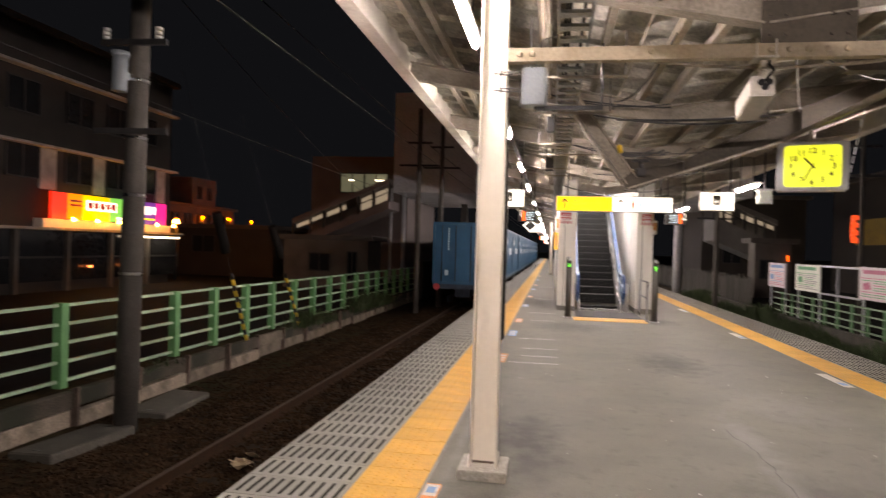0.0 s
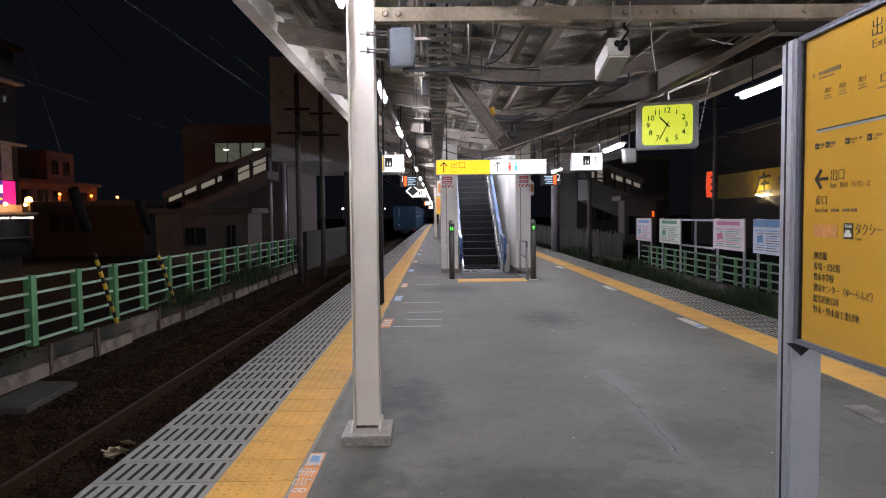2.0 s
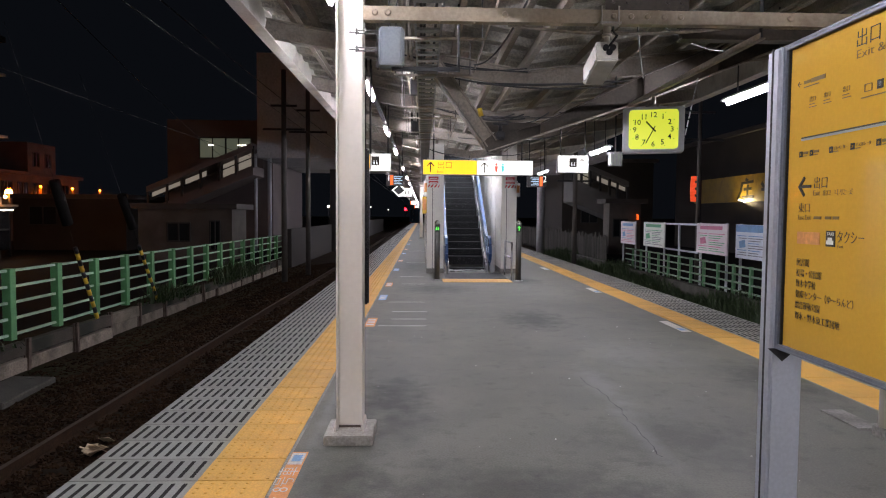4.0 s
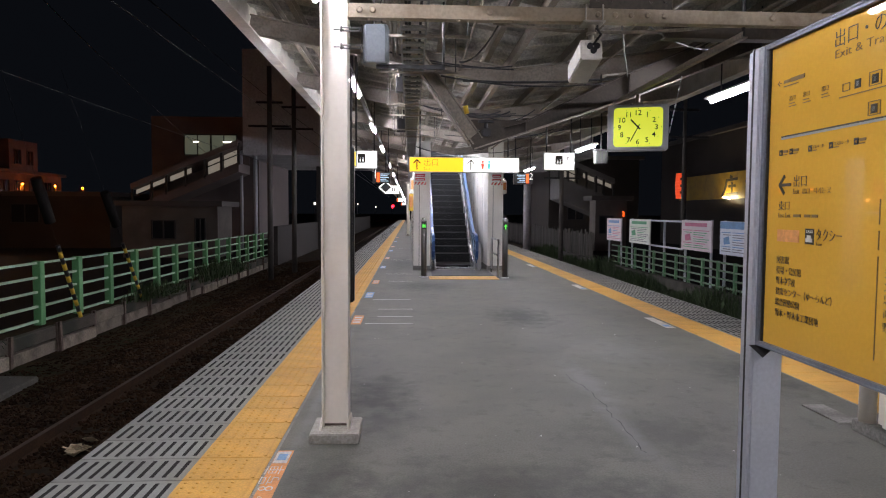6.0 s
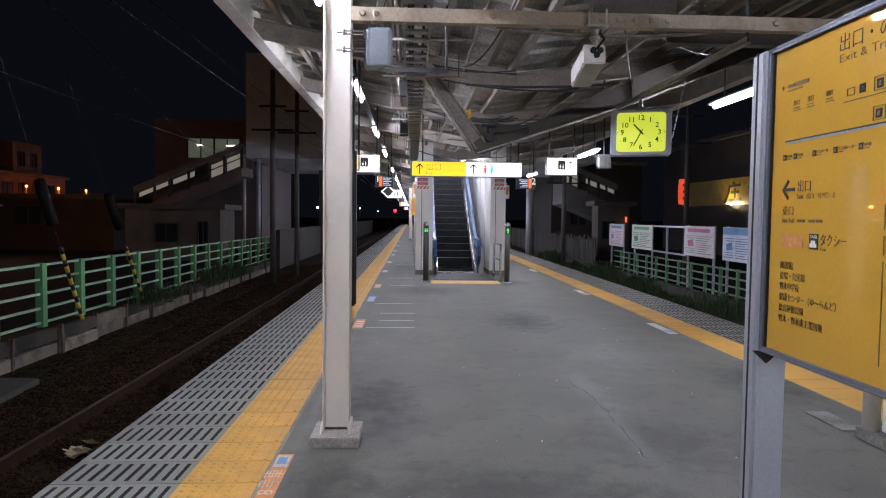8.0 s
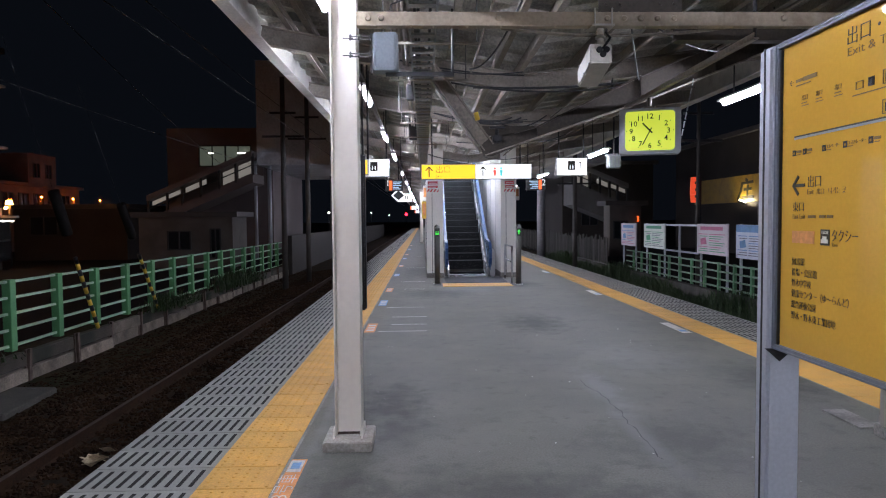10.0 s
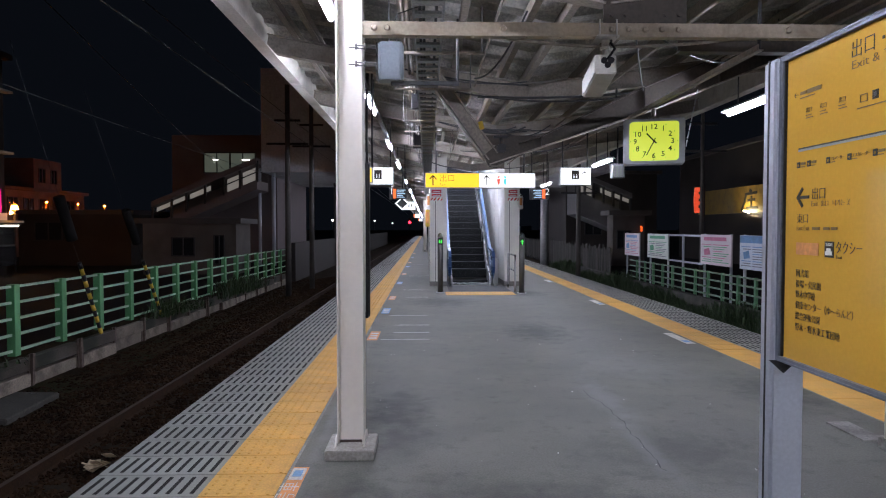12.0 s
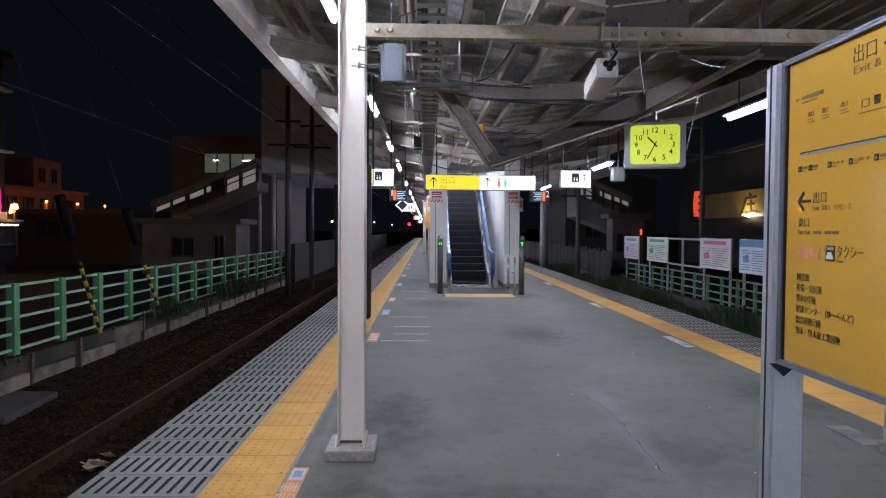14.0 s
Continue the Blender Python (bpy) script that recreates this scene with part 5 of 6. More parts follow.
def trackside_wall():
    ob = thing("retaining_wall", "stained low concrete panel wall with rusty rail posts", "wall", kind="structure")
    rnd = random.Random(3)
    bm = bmesh.new()
    box(bm, -0.1, 0.07, 0.02, 1.46, -1.3, -0.97)
    round_edges(bm, 0.012, 1)
    low = mesh_of("panel", bm, PANEL_PALE)
    bm = bmesh.new()
    box(bm, -0.1, 0.05, 0.02, 1.46, -0.96, -0.72)
    round_edges(bm, 0.012, 1)
    high = mesh_of("panel", bm, WALL_CONCRETE)
    bare = high.copy()
    bare.materials[0] = PANEL_PALE
    bm = bmesh.new()                              # old rail set upright: head, web and foot
    box(bm, 0.08, 0.11, -0.035, 0.035, -1.3, -0.63)
    box(bm, 0.05, 0.08, -0.01, 0.01, -1.3, -0.64)
    box(bm, 0.03, 0.05, -0.055, 0.055, -1.3, -0.64)
    post = mesh_of("rail_post", bm, RUST_POST)
    for k in range(37):
        for m in (low, bare if k == 8 else high, post):
            q = new(m.name.split(".")[0], m)
            q.parent = ob
            q.matrix_basis = pose(-6.95 + rnd.uniform(-0.02, 0.02), 2.46 + 1.48 * k, rnd.uniform(-0.025, 0.025), 0, rnd.uniform(-2.5, 2.5), 0)
    bm = bmesh.new()
    box(bm, -7.6, -7.06, 0, 58, -1.3, -0.72)
    part("backfill", bm, SOIL, ob)
    for x, y, ln, tilt in ((-6.32, 6.9, 1.4, -3), (-6.2, 9.0, 1.5, 2)):
        bm = bmesh.new()
        box(bm, -0.33, 0.33, 0, ln, -0.14, 0)
        round_edges(bm, 0.02, 1)
        for yy in (0.12, ln - 0.12):
            box(bm, -0.06, 0.06, yy - 0.015, yy + 0.015, 0, 0.004, 1)
        cover = whole("trough_cover", bm, [DIM_CONCRETE, BLACK], "loose concrete cable trough cover beside the wall", "cover", group="trough covers")
        cover.matrix_basis = pose(x, y, -1.1, 0, tilt, 2 * tilt)
    bm = bmesh.new()
    box(bm, 7.95, 8.15, 4, 40, -1.3, -0.55)
    whole("retaining_kerb", bm, DIM_CONCRETE, "low stained concrete kerb under the railing", "kerb", kind="structure")


def guy_covers():
    for y, dy, dz in ((13.72, -0.62, 1.5), (16.8, -0.8, 1.4)):
        ob = thing("guy_wire", "pole stay wire in a black and yellow striped guard", "guy wire", (-6.88, y, -0.68), group="guy wires")
        d = Vector((-0.1, dy, dz))
        for k in range(12):
            bm = bmesh.new()
            tube(bm, d * (k / 12), d * ((k + 1) / 12), 0.04, 10)
            part("guard_band", bm, (YELLOW_PAINT, BLACK)[k % 2], ob)
        bm = bmesh.new()
        tube(bm, d, d * 3.6, 0.0035, 6)
        part("wire", bm, BLACK, ob)
        bm = bmesh.new()
        tube(bm, d * 1.3, d * 1.85, 0.1, 10)
        part("sleeve", bm, MATTE_BLACK, ob)


def utility_poles():
    ob = thing("utility_pole", "concrete utility pole with crossarms and a transformer", "utility pole", (-6.07, 8.35, -1.2), (0, 0.7, 0))
    bm = bmesh.new()
    tube(bm, (0, 0, 0), (0, 0, 11), 0.16, 18, 0.11)
    part("shaft", bm, POLE, ob)
    for z in (2.2, 3.3, 4.1, 4.9):
        bm = bmesh.new()
        tube(bm, (0, 0, z), (0, 0, z + 0.04), 0.166 - 0.0045 * z, 18)
        part("steel_band", bm, STEEL, ob)
    for z, ln in ((4.2, 0.55), (5.43, 0.5), (6.9, 0.6)):
        bm = bmesh.new()
        box(bm, -ln, ln, -0.16, -0.1, z - 0.04, z + 0.04)
        part("crossarm", bm, DARK_METAL, ob)
        for s in (-0.85, 0.75) if z > 5 else ():
            bm = bmesh.new()
            for q in range(3):
                tube(bm, (s * ln, -0.13, z + 0.04 + q * 0.06), (s * ln, -0.13, z + 0.08 + q * 0.06), 0.05, 12)
            part("insulator", bm, WHITE, ob)
    bm = bmesh.new()
    tube(bm, (-0.1, -0.27, 4.72), (-0.1, -0.27, 5.2), 0.1, 14)
    tube(bm, (-0.1, -0.27, 5.2), (-0.1, -0.27, 5.26), 0.12, 14)
    box(bm, -0.16, -0.04, -0.22, -0.1, 4.9, 5.0)
    part("transformer", bm, GREY_BOX, ob)
    for x, y, h, r in ((-5.5, 25.6, 8.2, 0.115), (-5.0, 28.0, 8.4, 0.11), (6.6, 29, 6.5, 0.11), (9.0, 21.6, 7.5, 0.07)):
        ob = thing("line_pole", "slim dark railway line pole", "pole", (x, y, -1.2), group="line poles")
        bm = bmesh.new()
        tube(bm, (0, 0, 0), (0, 0, h), r, 14, r * 0.8)
        part("shaft", bm, POLE, ob)
        for ln, zz in ((0.8, h - 2.3), (0.5, h - 1.4)):
            bm = bmesh.new()
            box(bm, -ln, ln, -0.03, 0.03, zz, zz + 0.08)
            part("crossarm", bm, DARK_METAL, ob)


def wires():
    runs = [((-3.65, -5, 3.97), (-3.65, 120, 3.97), 0.0), ((-3.65, -10, 4.75), (-3.65, 32, 4.6), 0.35), ((-3.65, 32, 4.6), (-3.65, 90, 4.6), 0.4), ((-7.6, -6, 4.4), (-7.2, 34, 3.9), 0.2), ((-6.1, 8.3, 5.6), (-16, 60, 5.2), 0.5)]
    for a, b, sag in runs:
        cu = bpy.data.curves.new("overhead_wire", "CURVE")
        cu.dimensions, cu.bevel_depth, cu.bevel_resolution = "3D", 0.008, 1
        sp = cu.splines.new("POLY")
        sp.points.add(16)
        for k in range(17):
            p = Vector(a).lerp(Vector(b), k / 16)
            p.z -= sag * 4 * (k / 16) * (1 - k / 16)
            sp.points[k].co = (*p, 1)
        cu.materials.append(SKY_WIRE)
        tagged(new("overhead_wire", cu), "thin overhead wire against the night sky", "wire", group="overhead wires")


def weeds():
    rnd = random.Random(11)
    verts, faces = [], []

    def blade(x, y, z, h, lean):
        a = rnd.random() * 6.28
        w = 0.012 + 0.02 * rnd.random()
        dx, dy = math.cos(a), math.sin(a)
        n = len(verts)
        for f in (0, 0.5, 1):
            cx, cy, cz = x + dx * lean * f * f, y + dy * lean * f * f, z + h * f - 0.25 * lean * f * f
            ww = w * (1 - 0.85 * f) if f else w * 0.6
            verts.extend(((cx - dy * ww, cy + dx * ww, cz), (cx + dy * ww, cy - dx * ww, cz)))
        faces.extend(((n, n + 1, n + 3, n + 2), (n + 2, n + 3, n + 5, n + 4)))

    for cx, cy, cz, spread, num, hh in ((-6.85, 17.2, -0.75, 0.5, 260, 0.55), (-6.8, 18.6, -0.8, 0.45, 160, 0.4), (-6.85, 23, -0.8, 0.9, 420, 0.75), (-6.8, 25.5, -0.85, 0.8, 260, 0.6), (-6.85, 10.2, -0.72, 0.5, 30, 0.2)):
        for k in range(num):
            blade(cx + rnd.gauss(0, 0.12), cy + rnd.gauss(0, spread), cz, hh * rnd.uniform(0.4, 1), rnd.uniform(0.05, 0.4))
    for k in range(15000):
        y = 6 + 34 * rnd.random()
        clump = 0.5 + 0.5 * math.sin(y * 0.9) * math.sin(y * 0.37 + 1)
        blade(7.75 + rnd.gauss(0, 0.3), y, -1.1, rnd.uniform(0.15, 0.35 + 0.65 * clump), rnd.uniform(0.05, 0.35))
    me = bpy.data.meshes.new("weeds")
    me.from_pydata(verts, [], faces)
    me.materials.append(LEAF)
    tagged(new("weeds", me), "tufts of green weeds along the railings", "weeds", kind="stuff")


def posters():
    paper_pink = material("poster_pink", (0.76, 0.67, 0.7), 0.5, vary=0.06)
    paper_green = material("poster_pale_green", (0.76, 0.8, 0.72), 0.5, vary=0.06)
    paper_blue = material("poster_pale_blue", (0.68, 0.74, 0.84), 0.5, vary=0.06)
    green_ink = material("poster_green_ink", (0.1, 0.4, 0.2), 0.5)
    grey_ink = material("poster_grey_ink", (0.2, 0.2, 0.24), 0.5)
    pink_ink = material("poster_pink_ink", (0.62, 0.18, 0.3), 0.5)
    rows = ((26.0, 27.9, 1.28, 0.36, paper_pink, BLUE_STICKER, pink_ink), (22.85, 25.0, 1.28, 0.38, paper_green, green_ink, grey_ink), (18.05, 20.1, 1.3, 0.4, paper_pink, pink_ink, green_ink), (15.9, 17.55, 1.3, 0.4, paper_blue, BLUE_STICKER, grey_ink))
    for y0, y1, zt, zb, paper, ink, ink2 in rows:
        ob = thing("advertising_board", "pale printed advertising board on posts behind the railing", "billboard", (8.35, y1, 0), group="advertising boards")
        w = y1 - y0
        bm = bmesh.new()
        box(bm, 0, 0.04, -w, 0, zb, zt)
        part("panel", bm, paper, ob)
        for y in (-w + 0.15, -0.15):
            bm = bmesh.new()
            box(bm, 0.045, 0.1, y - 0.03, y + 0.03, -0.8, zt + 0.02)
            part("post", bm, ALU, ob)
        h = zt - zb
        bm = bmesh.new()
        if paper is paper_blue:
            box(bm, -0.003, 0, -w + 0.01, -0.01, zt - 0.22 * h, zt - 0.01)
        else:
            box(bm, -0.003, 0, -w * 0.85, -w * 0.12, zt - 0.2 * h, zt - 0.08 * h)
        part("title_bar", bm, ink, ob)
        for k in range(9):
            z = zt - h * (0.32 + 0.07 * k)
            spans = [(0.92 - 0.06 * (k % 4), 0.42)] + ([(0.37, 0.06 + 0.05 * (k % 2))] if k in (0, 1, 6, 7, 8) else [])
            for a, b in spans:
                bm = bmesh.new()
                box(bm, -0.003, 0, -w * a, -w * b, z - 0.02, z)
                part("text_bar", bm, ink2 if k % 3 else ink, ob)
        bm = bmesh.new()
        prism(bm, [(-w * 0.34, zb + 0.34 * h), (-w * 0.14, zb + 0.3 * h), (-w * 0.12, zb + 0.5 * h), (-w * 0.3, zb + 0.56 * h)], "x", -0.003, 0)
        part("picture_patch", bm, ink, ob)
    ob = thing("empty_board_frame", "bare grey frame of a removed board behind the railing", "frame", (8.4, 20.6, 0))
    for y in (1.0,):
        bm = bmesh.new()
        box(bm, -0.03, 0.03, y - 0.03, y + 0.03, -0.8, 1.28)
        part("post", bm, ALU, ob)
    for z in (0.38, 1.25):
        bm = bmesh.new()
        box(bm, -0.02, 0.02, -0.5, 2.2, z - 0.03, z + 0.03)
        part("bar", bm, ALU, ob)


# ---- buildings ----
def windows(parent, face, plane, spans, mat, frame_mat, depth=0.08):
    """Framed windows on a wall. face: 'x' (looks towards +x) or 'y' (towards -y) ; spans: (a0, a1, z0, z1)."""
    for a0, a1, z0, z1 in spans:
        bm = bmesh.new()
        bars = [(a0 - 0.06, a0, z0 - 0.06, z1 + 0.06), (a1, a1 + 0.06, z0 - 0.06, z1 + 0.06), (a0, a1, z0 - 0.06, z0), (a0, a1, z1, z1 + 0.06), ((a0 + a1) / 2 - 0.03, (a0 + a1) / 2 + 0.03, z0, z1)]
        for p, q, r, s in bars:
            if face == "y":
                box(bm, p, q, plane - depth, plane + 0.02, r, s)
            else:
                box(bm, plane - 0.02, plane + depth, p, q, r, s)
        fr = part("window", bm, frame_mat, parent)
        bm = bmesh.new()
        if face == "y":
            box(bm, a0, a1, plane - 0.03, plane - 0.01, z0, z1)
        else:
            box(bm, plane + 0.01, plane + 0.03, a0, a1, z0, z1)
        part("pane", bm, mat, fr)


def station_building():
    ob = thing("station_building", "grey overhead station building spanning the tracks", "station", kind="structure")
    bm = bmesh.new()
    box(bm, -9.6, -0.3, 38, 52, 4.7, 10.6)
    box(bm, 2.5, 10.5, 38, 52, 4.7, 9.4)
    box(bm, -0.3, 2.5, 40, 52, 6.0, 10.6)
    part("block", bm, CONC_WALL, ob)
    bm = bmesh.new()
    tube(bm, (-9.1, 38.8, -1.2), (-9.1, 38.8, 4.7), 0.12, 14)
    part("pier", bm, ALU, ob)
    bm = bmesh.new()
    tube(bm, (-9.9, 38.8, -1.2), (-9.9, 38.8, 5.2), 0.09, 14)
    part("pier", bm, ALU, ob)
    bm = bmesh.new()
    tube(bm, (8.3, 47, -1.2), (8.3, 47, 4.7), 0.27, 16)
    part("pier", bm, CONC_WALL, ob)
    for x in (-6.6,):
        bm = bmesh.new()
        box(bm, x - 0.22, x + 0.22, 47.5, 48.0, -1.2, 4.7)
        part("pier", bm, DARK_WALL, ob)
    bm = bmesh.new()
    box(bm, -16.2, -9.62, 42, 52, -0.7, 7.35)
    part("wing", bm, BRICK_BROWN, ob)
    windows(ob, "y", 42, [(-14.15, -12.6, 5.0, 6.2), (-12.5, -11.0, 5.0, 6.2)], LIT_WINDOW, DARK_METAL)
    bm = bmesh.new()
    for x in (-13.6, -11.8, -11.5):
        box(bm, x, x + 0.3, 41.9, 41.93, 5.75, 5.8)
    part("inside_lamp", bm, SHOP_WHITE, ob)
    for s, xa, xb, za, zb, y in ((-1, -9.6, -15.4, 4.75, 2.3, 37.0), (1, 9.0, 12.4, 4.35, 2.95, 40.0)):
        bm = bmesh.new()
        deep = 1.1 if s < 0 else 2.0
        lo = [(xa, za - deep), (xb, zb - deep), (xb, zb - 0.6), (xa, za - 0.6)]
        prism(bm, lo, "y", y, y + 2.6)
        hi = [(xa, za + 0.35), (xb, zb + 0.35), (xb, zb + 0.65), (xa, za + 0.65)]
        prism(bm, hi, "y", y - 0.2, y + 2.8)
        prism(bm, [(xa, za - 1.1), (xb, zb - 1.1), (xb, zb + 0.4), (xa, za + 0.4)], "y", y + 2.5, y + 2.6)
        part("stair_flight", bm, BRICK_BROWN if s < 0 else STAIR_GREY, ob)
        bm = bmesh.new()
        for f0, f1, low, top in ((0.03, 0.15, 0.5, 0.2), (0.18, 0.3, 0.5, 0.2), (0.46, 0.66, 0.05, 0.25), (0.69, 0.98, -0.05, 0.28)):
            xs = [xa + (xb - xa) * f for f in (f0, f1)]
            zs = [za + (zb - za) * f for f in (f0, f1)]
            prism(bm, [(xs[0], zs[0] - low), (xs[1], zs[1] - low), (xs[1], zs[1] + top), (xs[0], zs[0] + top)], "y", y + 0.3, y + 0.34)
        part("stair_light", bm, LIT_STAIR, ob)
        bm = bmesh.new()
        for f in (0.0, 0.165, 0.32, 0.5, 0.68, 0.82, 1.0):
            x, z = xa + (xb - xa) * f, za + (zb - za) * f
            box(bm, x - 0.06, x + 0.06, y, y + 0.12, z - 0.7, z + 0.5)
        prism(bm, [(xa, za - 0.13), (xb, zb - 0.13), (xb, zb - 0.07), (xa, za - 0.07)], "y", y + 0.12, y + 0.18)
        part("mullion", bm, DARK_METAL, ob)


def house(name, label, x0, x1, y0, y1, z0, z1, wall, roof, face, spans, win=None):
    ob = thing(name, label, "building")
    bm = bmesh.new()
    box(bm, x0, x1, y0, y1, z0, z1)
    part("wall", bm, wall, ob)
    bm = bmesh.new()
    box(bm, x0 - 0.3, x1 + 0.3, y0 - 0.3, y1 + 0.3, z1, z1 + 0.25)
    part("roof", bm, roof, ob)
    windows(ob, face, {"y": y0, "x": x1}[face], spans, win or WINDOW_DARK, DARK_METAL)
    return ob


def town_left():
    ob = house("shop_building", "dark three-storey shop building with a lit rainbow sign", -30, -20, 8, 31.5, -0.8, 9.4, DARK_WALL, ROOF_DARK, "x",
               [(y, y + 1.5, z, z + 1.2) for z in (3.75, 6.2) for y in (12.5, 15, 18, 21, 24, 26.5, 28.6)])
    bm = bmesh.new()
    for z in (3.2 + 1.75, 7.8):
        box(bm, -20, -19.6, 8, 31.6, z, z + 0.1)
    box(bm, -20, -19.2, 8, 31.6, 1.74, 1.84)
    part("ledge", bm, CREAM_DIM, ob)
    bm = bmesh.new()
    box(bm, -20, -19.6, 22.4, 31.0, 1.84, 2.19)
    part("sign_fascia", bm, CREAM, ob)
    for y in (8.2, 14.05, 16.6, 19.6, 22.6, 25.6, 28.1, 30.2):
        bm = bmesh.new()
        box(bm, -20, -19.93, y, y + (4.1 if y < 9 else 0.85 if y < 25 else 0.75), 3.35, 4.94)
        part("pale_cladding", bm, CREAM_DIM, ob)
    sg = thing("shop_sign", "lit rainbow coloured shop sign board above the entrance", "sign", (-19.55, 22.65, 2.2))
    n = 24
    cols = ((1, 0.03, 0.02), (1, 0.25, 0.01), (1, 0.6, 0.02), (0.75, 0.55, 0.02), (0.1, 0.5, 0.1), (0.02, 0.35, 0.25), (0.02, 0.1, 0.4), (0.12, 0.03, 0.3), (0.85, 0.02, 0.3))
    for k, c in enumerate(cols):
        bm = bmesh.new()
        box(bm, 0, 0.1, 7.7 * k / 9, 7.7 * (k + 1) / 9, 0, 1.05)
        part("panel", bm, glow("sign_colour", c, 0.8, tuple(0.5 * q for q in c)), sg)
    for y, w, z0, z1, mat in ((1.0, 0.7, 0.72, 0.8, RED_PAINT), (1.0, 0.7, 0.55, 0.63, RED_PAINT), (1.95, 1.95, 0.42, 0.84, SIGN_WHITE), (5.75, 0.3, 0.45, 0.85, SIGN_WHITE), (6.15, 0.3, 0.45, 0.85, SIGN_WHITE), (6.55, 0.25, 0.5, 0.85, SIGN_WHITE), (5.75, 1.0, 0.2, 0.28, SIGN_YELLOW), (3.9, 1.4, 0.12, 0.22, SIGN_WHITE)):
        bm = bmesh.new()
        box(bm, 0.1, 0.106 if mat is SIGN_WHITE else 0.112, y, y + w, z0, z1)
        part("text_bars", bm, mat, sg)
    for k, (y, w) in enumerate(((2.05, 0.28), (2.42, 0.28), (2.8, 0.3), (3.18, 0.26), (3.52, 0.3))):
        bm = bmesh.new()
        box(bm, 0.107, 0.11, y, y + w, 0.5 + 0.02 * (k % 2), 0.76)
        part("text_bar", bm, RED_PAINT, sg)
    bm = bmesh.new()
    pts = []
    for k in range(10):
        r = 0.4 if k % 2 == 0 else 0.17
        a = math.pi / 2 + k * math.pi / 5
        pts.append((4.75 + r * math.cos(a), 0.55 + r * math.sin(a)))
    prism(bm, pts, "x", 0.1, 0.11)
    part("star_shape", bm, SIGN_YELLOW, sg)
    for k in range(6):
        bm = bmesh.new()
        tube(bm, (0.55, 0.7 + 1.4 * k, -0.05), (0.5, 0.7 + 1.4 * k, 0.05), 0.09, 10, 0.04)
        part("spot_lamp", bm, SHOP_LAMP, sg)
        bm = bmesh.new()
        beam(bm, (0.1, 0.7 + 1.4 * k, -0.02), (0.55, 0.7 + 1.4 * k, 0.0), 0.03, 0.03)
        part("lamp_arm", bm, DARK_METAL, sg)
    for k in range(8):                       # shop front: posts, glass and door rails under the sign
        y = 10.5 + 2.7 * k
        bm = bmesh.new()
        box(bm, -19.98, -19.8, y, y + 0.22, -0.75, 1.74)
        part("shopfront_post", bm, PALE_WALL, ob)
        bm = bmesh.new()
        box(bm, -19.98, -19.94, y + 0.24, y + 2.66, -0.3, 1.7)
        part("shop_window", bm, WINDOW_DARK, ob)
        bm = bmesh.new()
        box(bm, -19.94, -19.86, y + 0.24, y + 2.66, 0.62, 0.7)
        part("door_rail", bm, DARK_METAL, ob)
    for y in (25.3, 27.7):
        bm = bmesh.new()
        box(bm, 0, 0.12, -0.09, 0.09, 0, 0.1)
        lm = thing("door_lamp", "small warm lamp beside the shop door", "lamp", (-19.8, y, 0.2), group="door lamps")
        part("diffuser", bm, glow("door_lamp_glow", (1.0, 0.25, 0.08), 2.0), lm)
    for y, z, mat in ((28.9, 1.55, SHOP_WHITE), (30.7, 1.55, SHOP_WHITE)):
        ob = thing("entrance_lamp", "small lit white lamp at the shop entrance", "lamp", (-19.4, y, z), group="entrance lamps")
        bm = bmesh.new()
        box(bm, -0.2, 0.2, -0.5, 0.5, 0, 0.07)
        part("diffuser", bm, mat, ob)
        bm = bmesh.new()
        box(bm, -0.5, 0.22, -0.65, 0.65, 0.09, 0.16)
        part("housing", bm, DARK_METAL, ob)
    ob = thing("street_lamp", "orange sodium street lamp on a slim pole", "street lamp", (-20.5, 33.0, -0.7))
    bm = bmesh.new()
    tube(bm, (0, 0, 0), (0, 0, 3.1), 0.05, 10)
    part("pole", bm, DARK_METAL, ob)
    # head made larger than a real one, to include the lamp's glare
    bm = bmesh.new()
    tube(bm, (0, 0, 3.1), (0, 0, 3.3), 0.17, 12, 0.12)
    part("lamp_head", bm, SHOP_LAMP, ob)
    ob = house("corner_house", "house lit orange by added lamps, with a small turret", -39, -31.5, 49, 61, -0.8, 4.4, PALE_WALL, ROOF_DARK, "x", [(y, y + 1.2, 2.6, 3.8) for y in (50, 52, 54, 56, 58)], WINDOW_DARK)
    bm = bmesh.new()
    box(bm, -35, -31.7, 53.7, 57.7, 4.65, 7.1)
    part("turret", bm, PALE_WALL, ob)
    windows(ob, "x", -31.7, [(54.4, 55.2, 5.2, 6.3), (56.1, 56.9, 5.2, 6.3)], WINDOW_DARK, DARK_METAL)
    # added lamps that give the house front its orange glow
    for y in (50.5, 55, 59.5):
        ob = thing("street_lamp", "added orange lamp on a pole that lights the corner house", "street lamp", (-28.9, y, -0.7), group="street lamps")
        bm = bmesh.new()
        tube(bm, (0, 0, 0), (0, 0, 4.2), 0.06, 10)
        part("pole", bm, DARK_METAL, ob)
        bm = bmesh.new()
        tube(bm, (0, 0, 4.1), (0, 0, 4.2), 0.07, 12, 0.05)
        part("lamp_head", bm, FACADE_FILL, ob)
    # dark wall colour stands for missing light on the low house
    house("low_house", "low house behind the railing, its wall darkened as if unlit", -24, -17.5, 39, 47, -0.8, 2.3, DARK_WALL, ROOF_DARK, "y", [(-23, -21.5, 0.8, 1.8)])
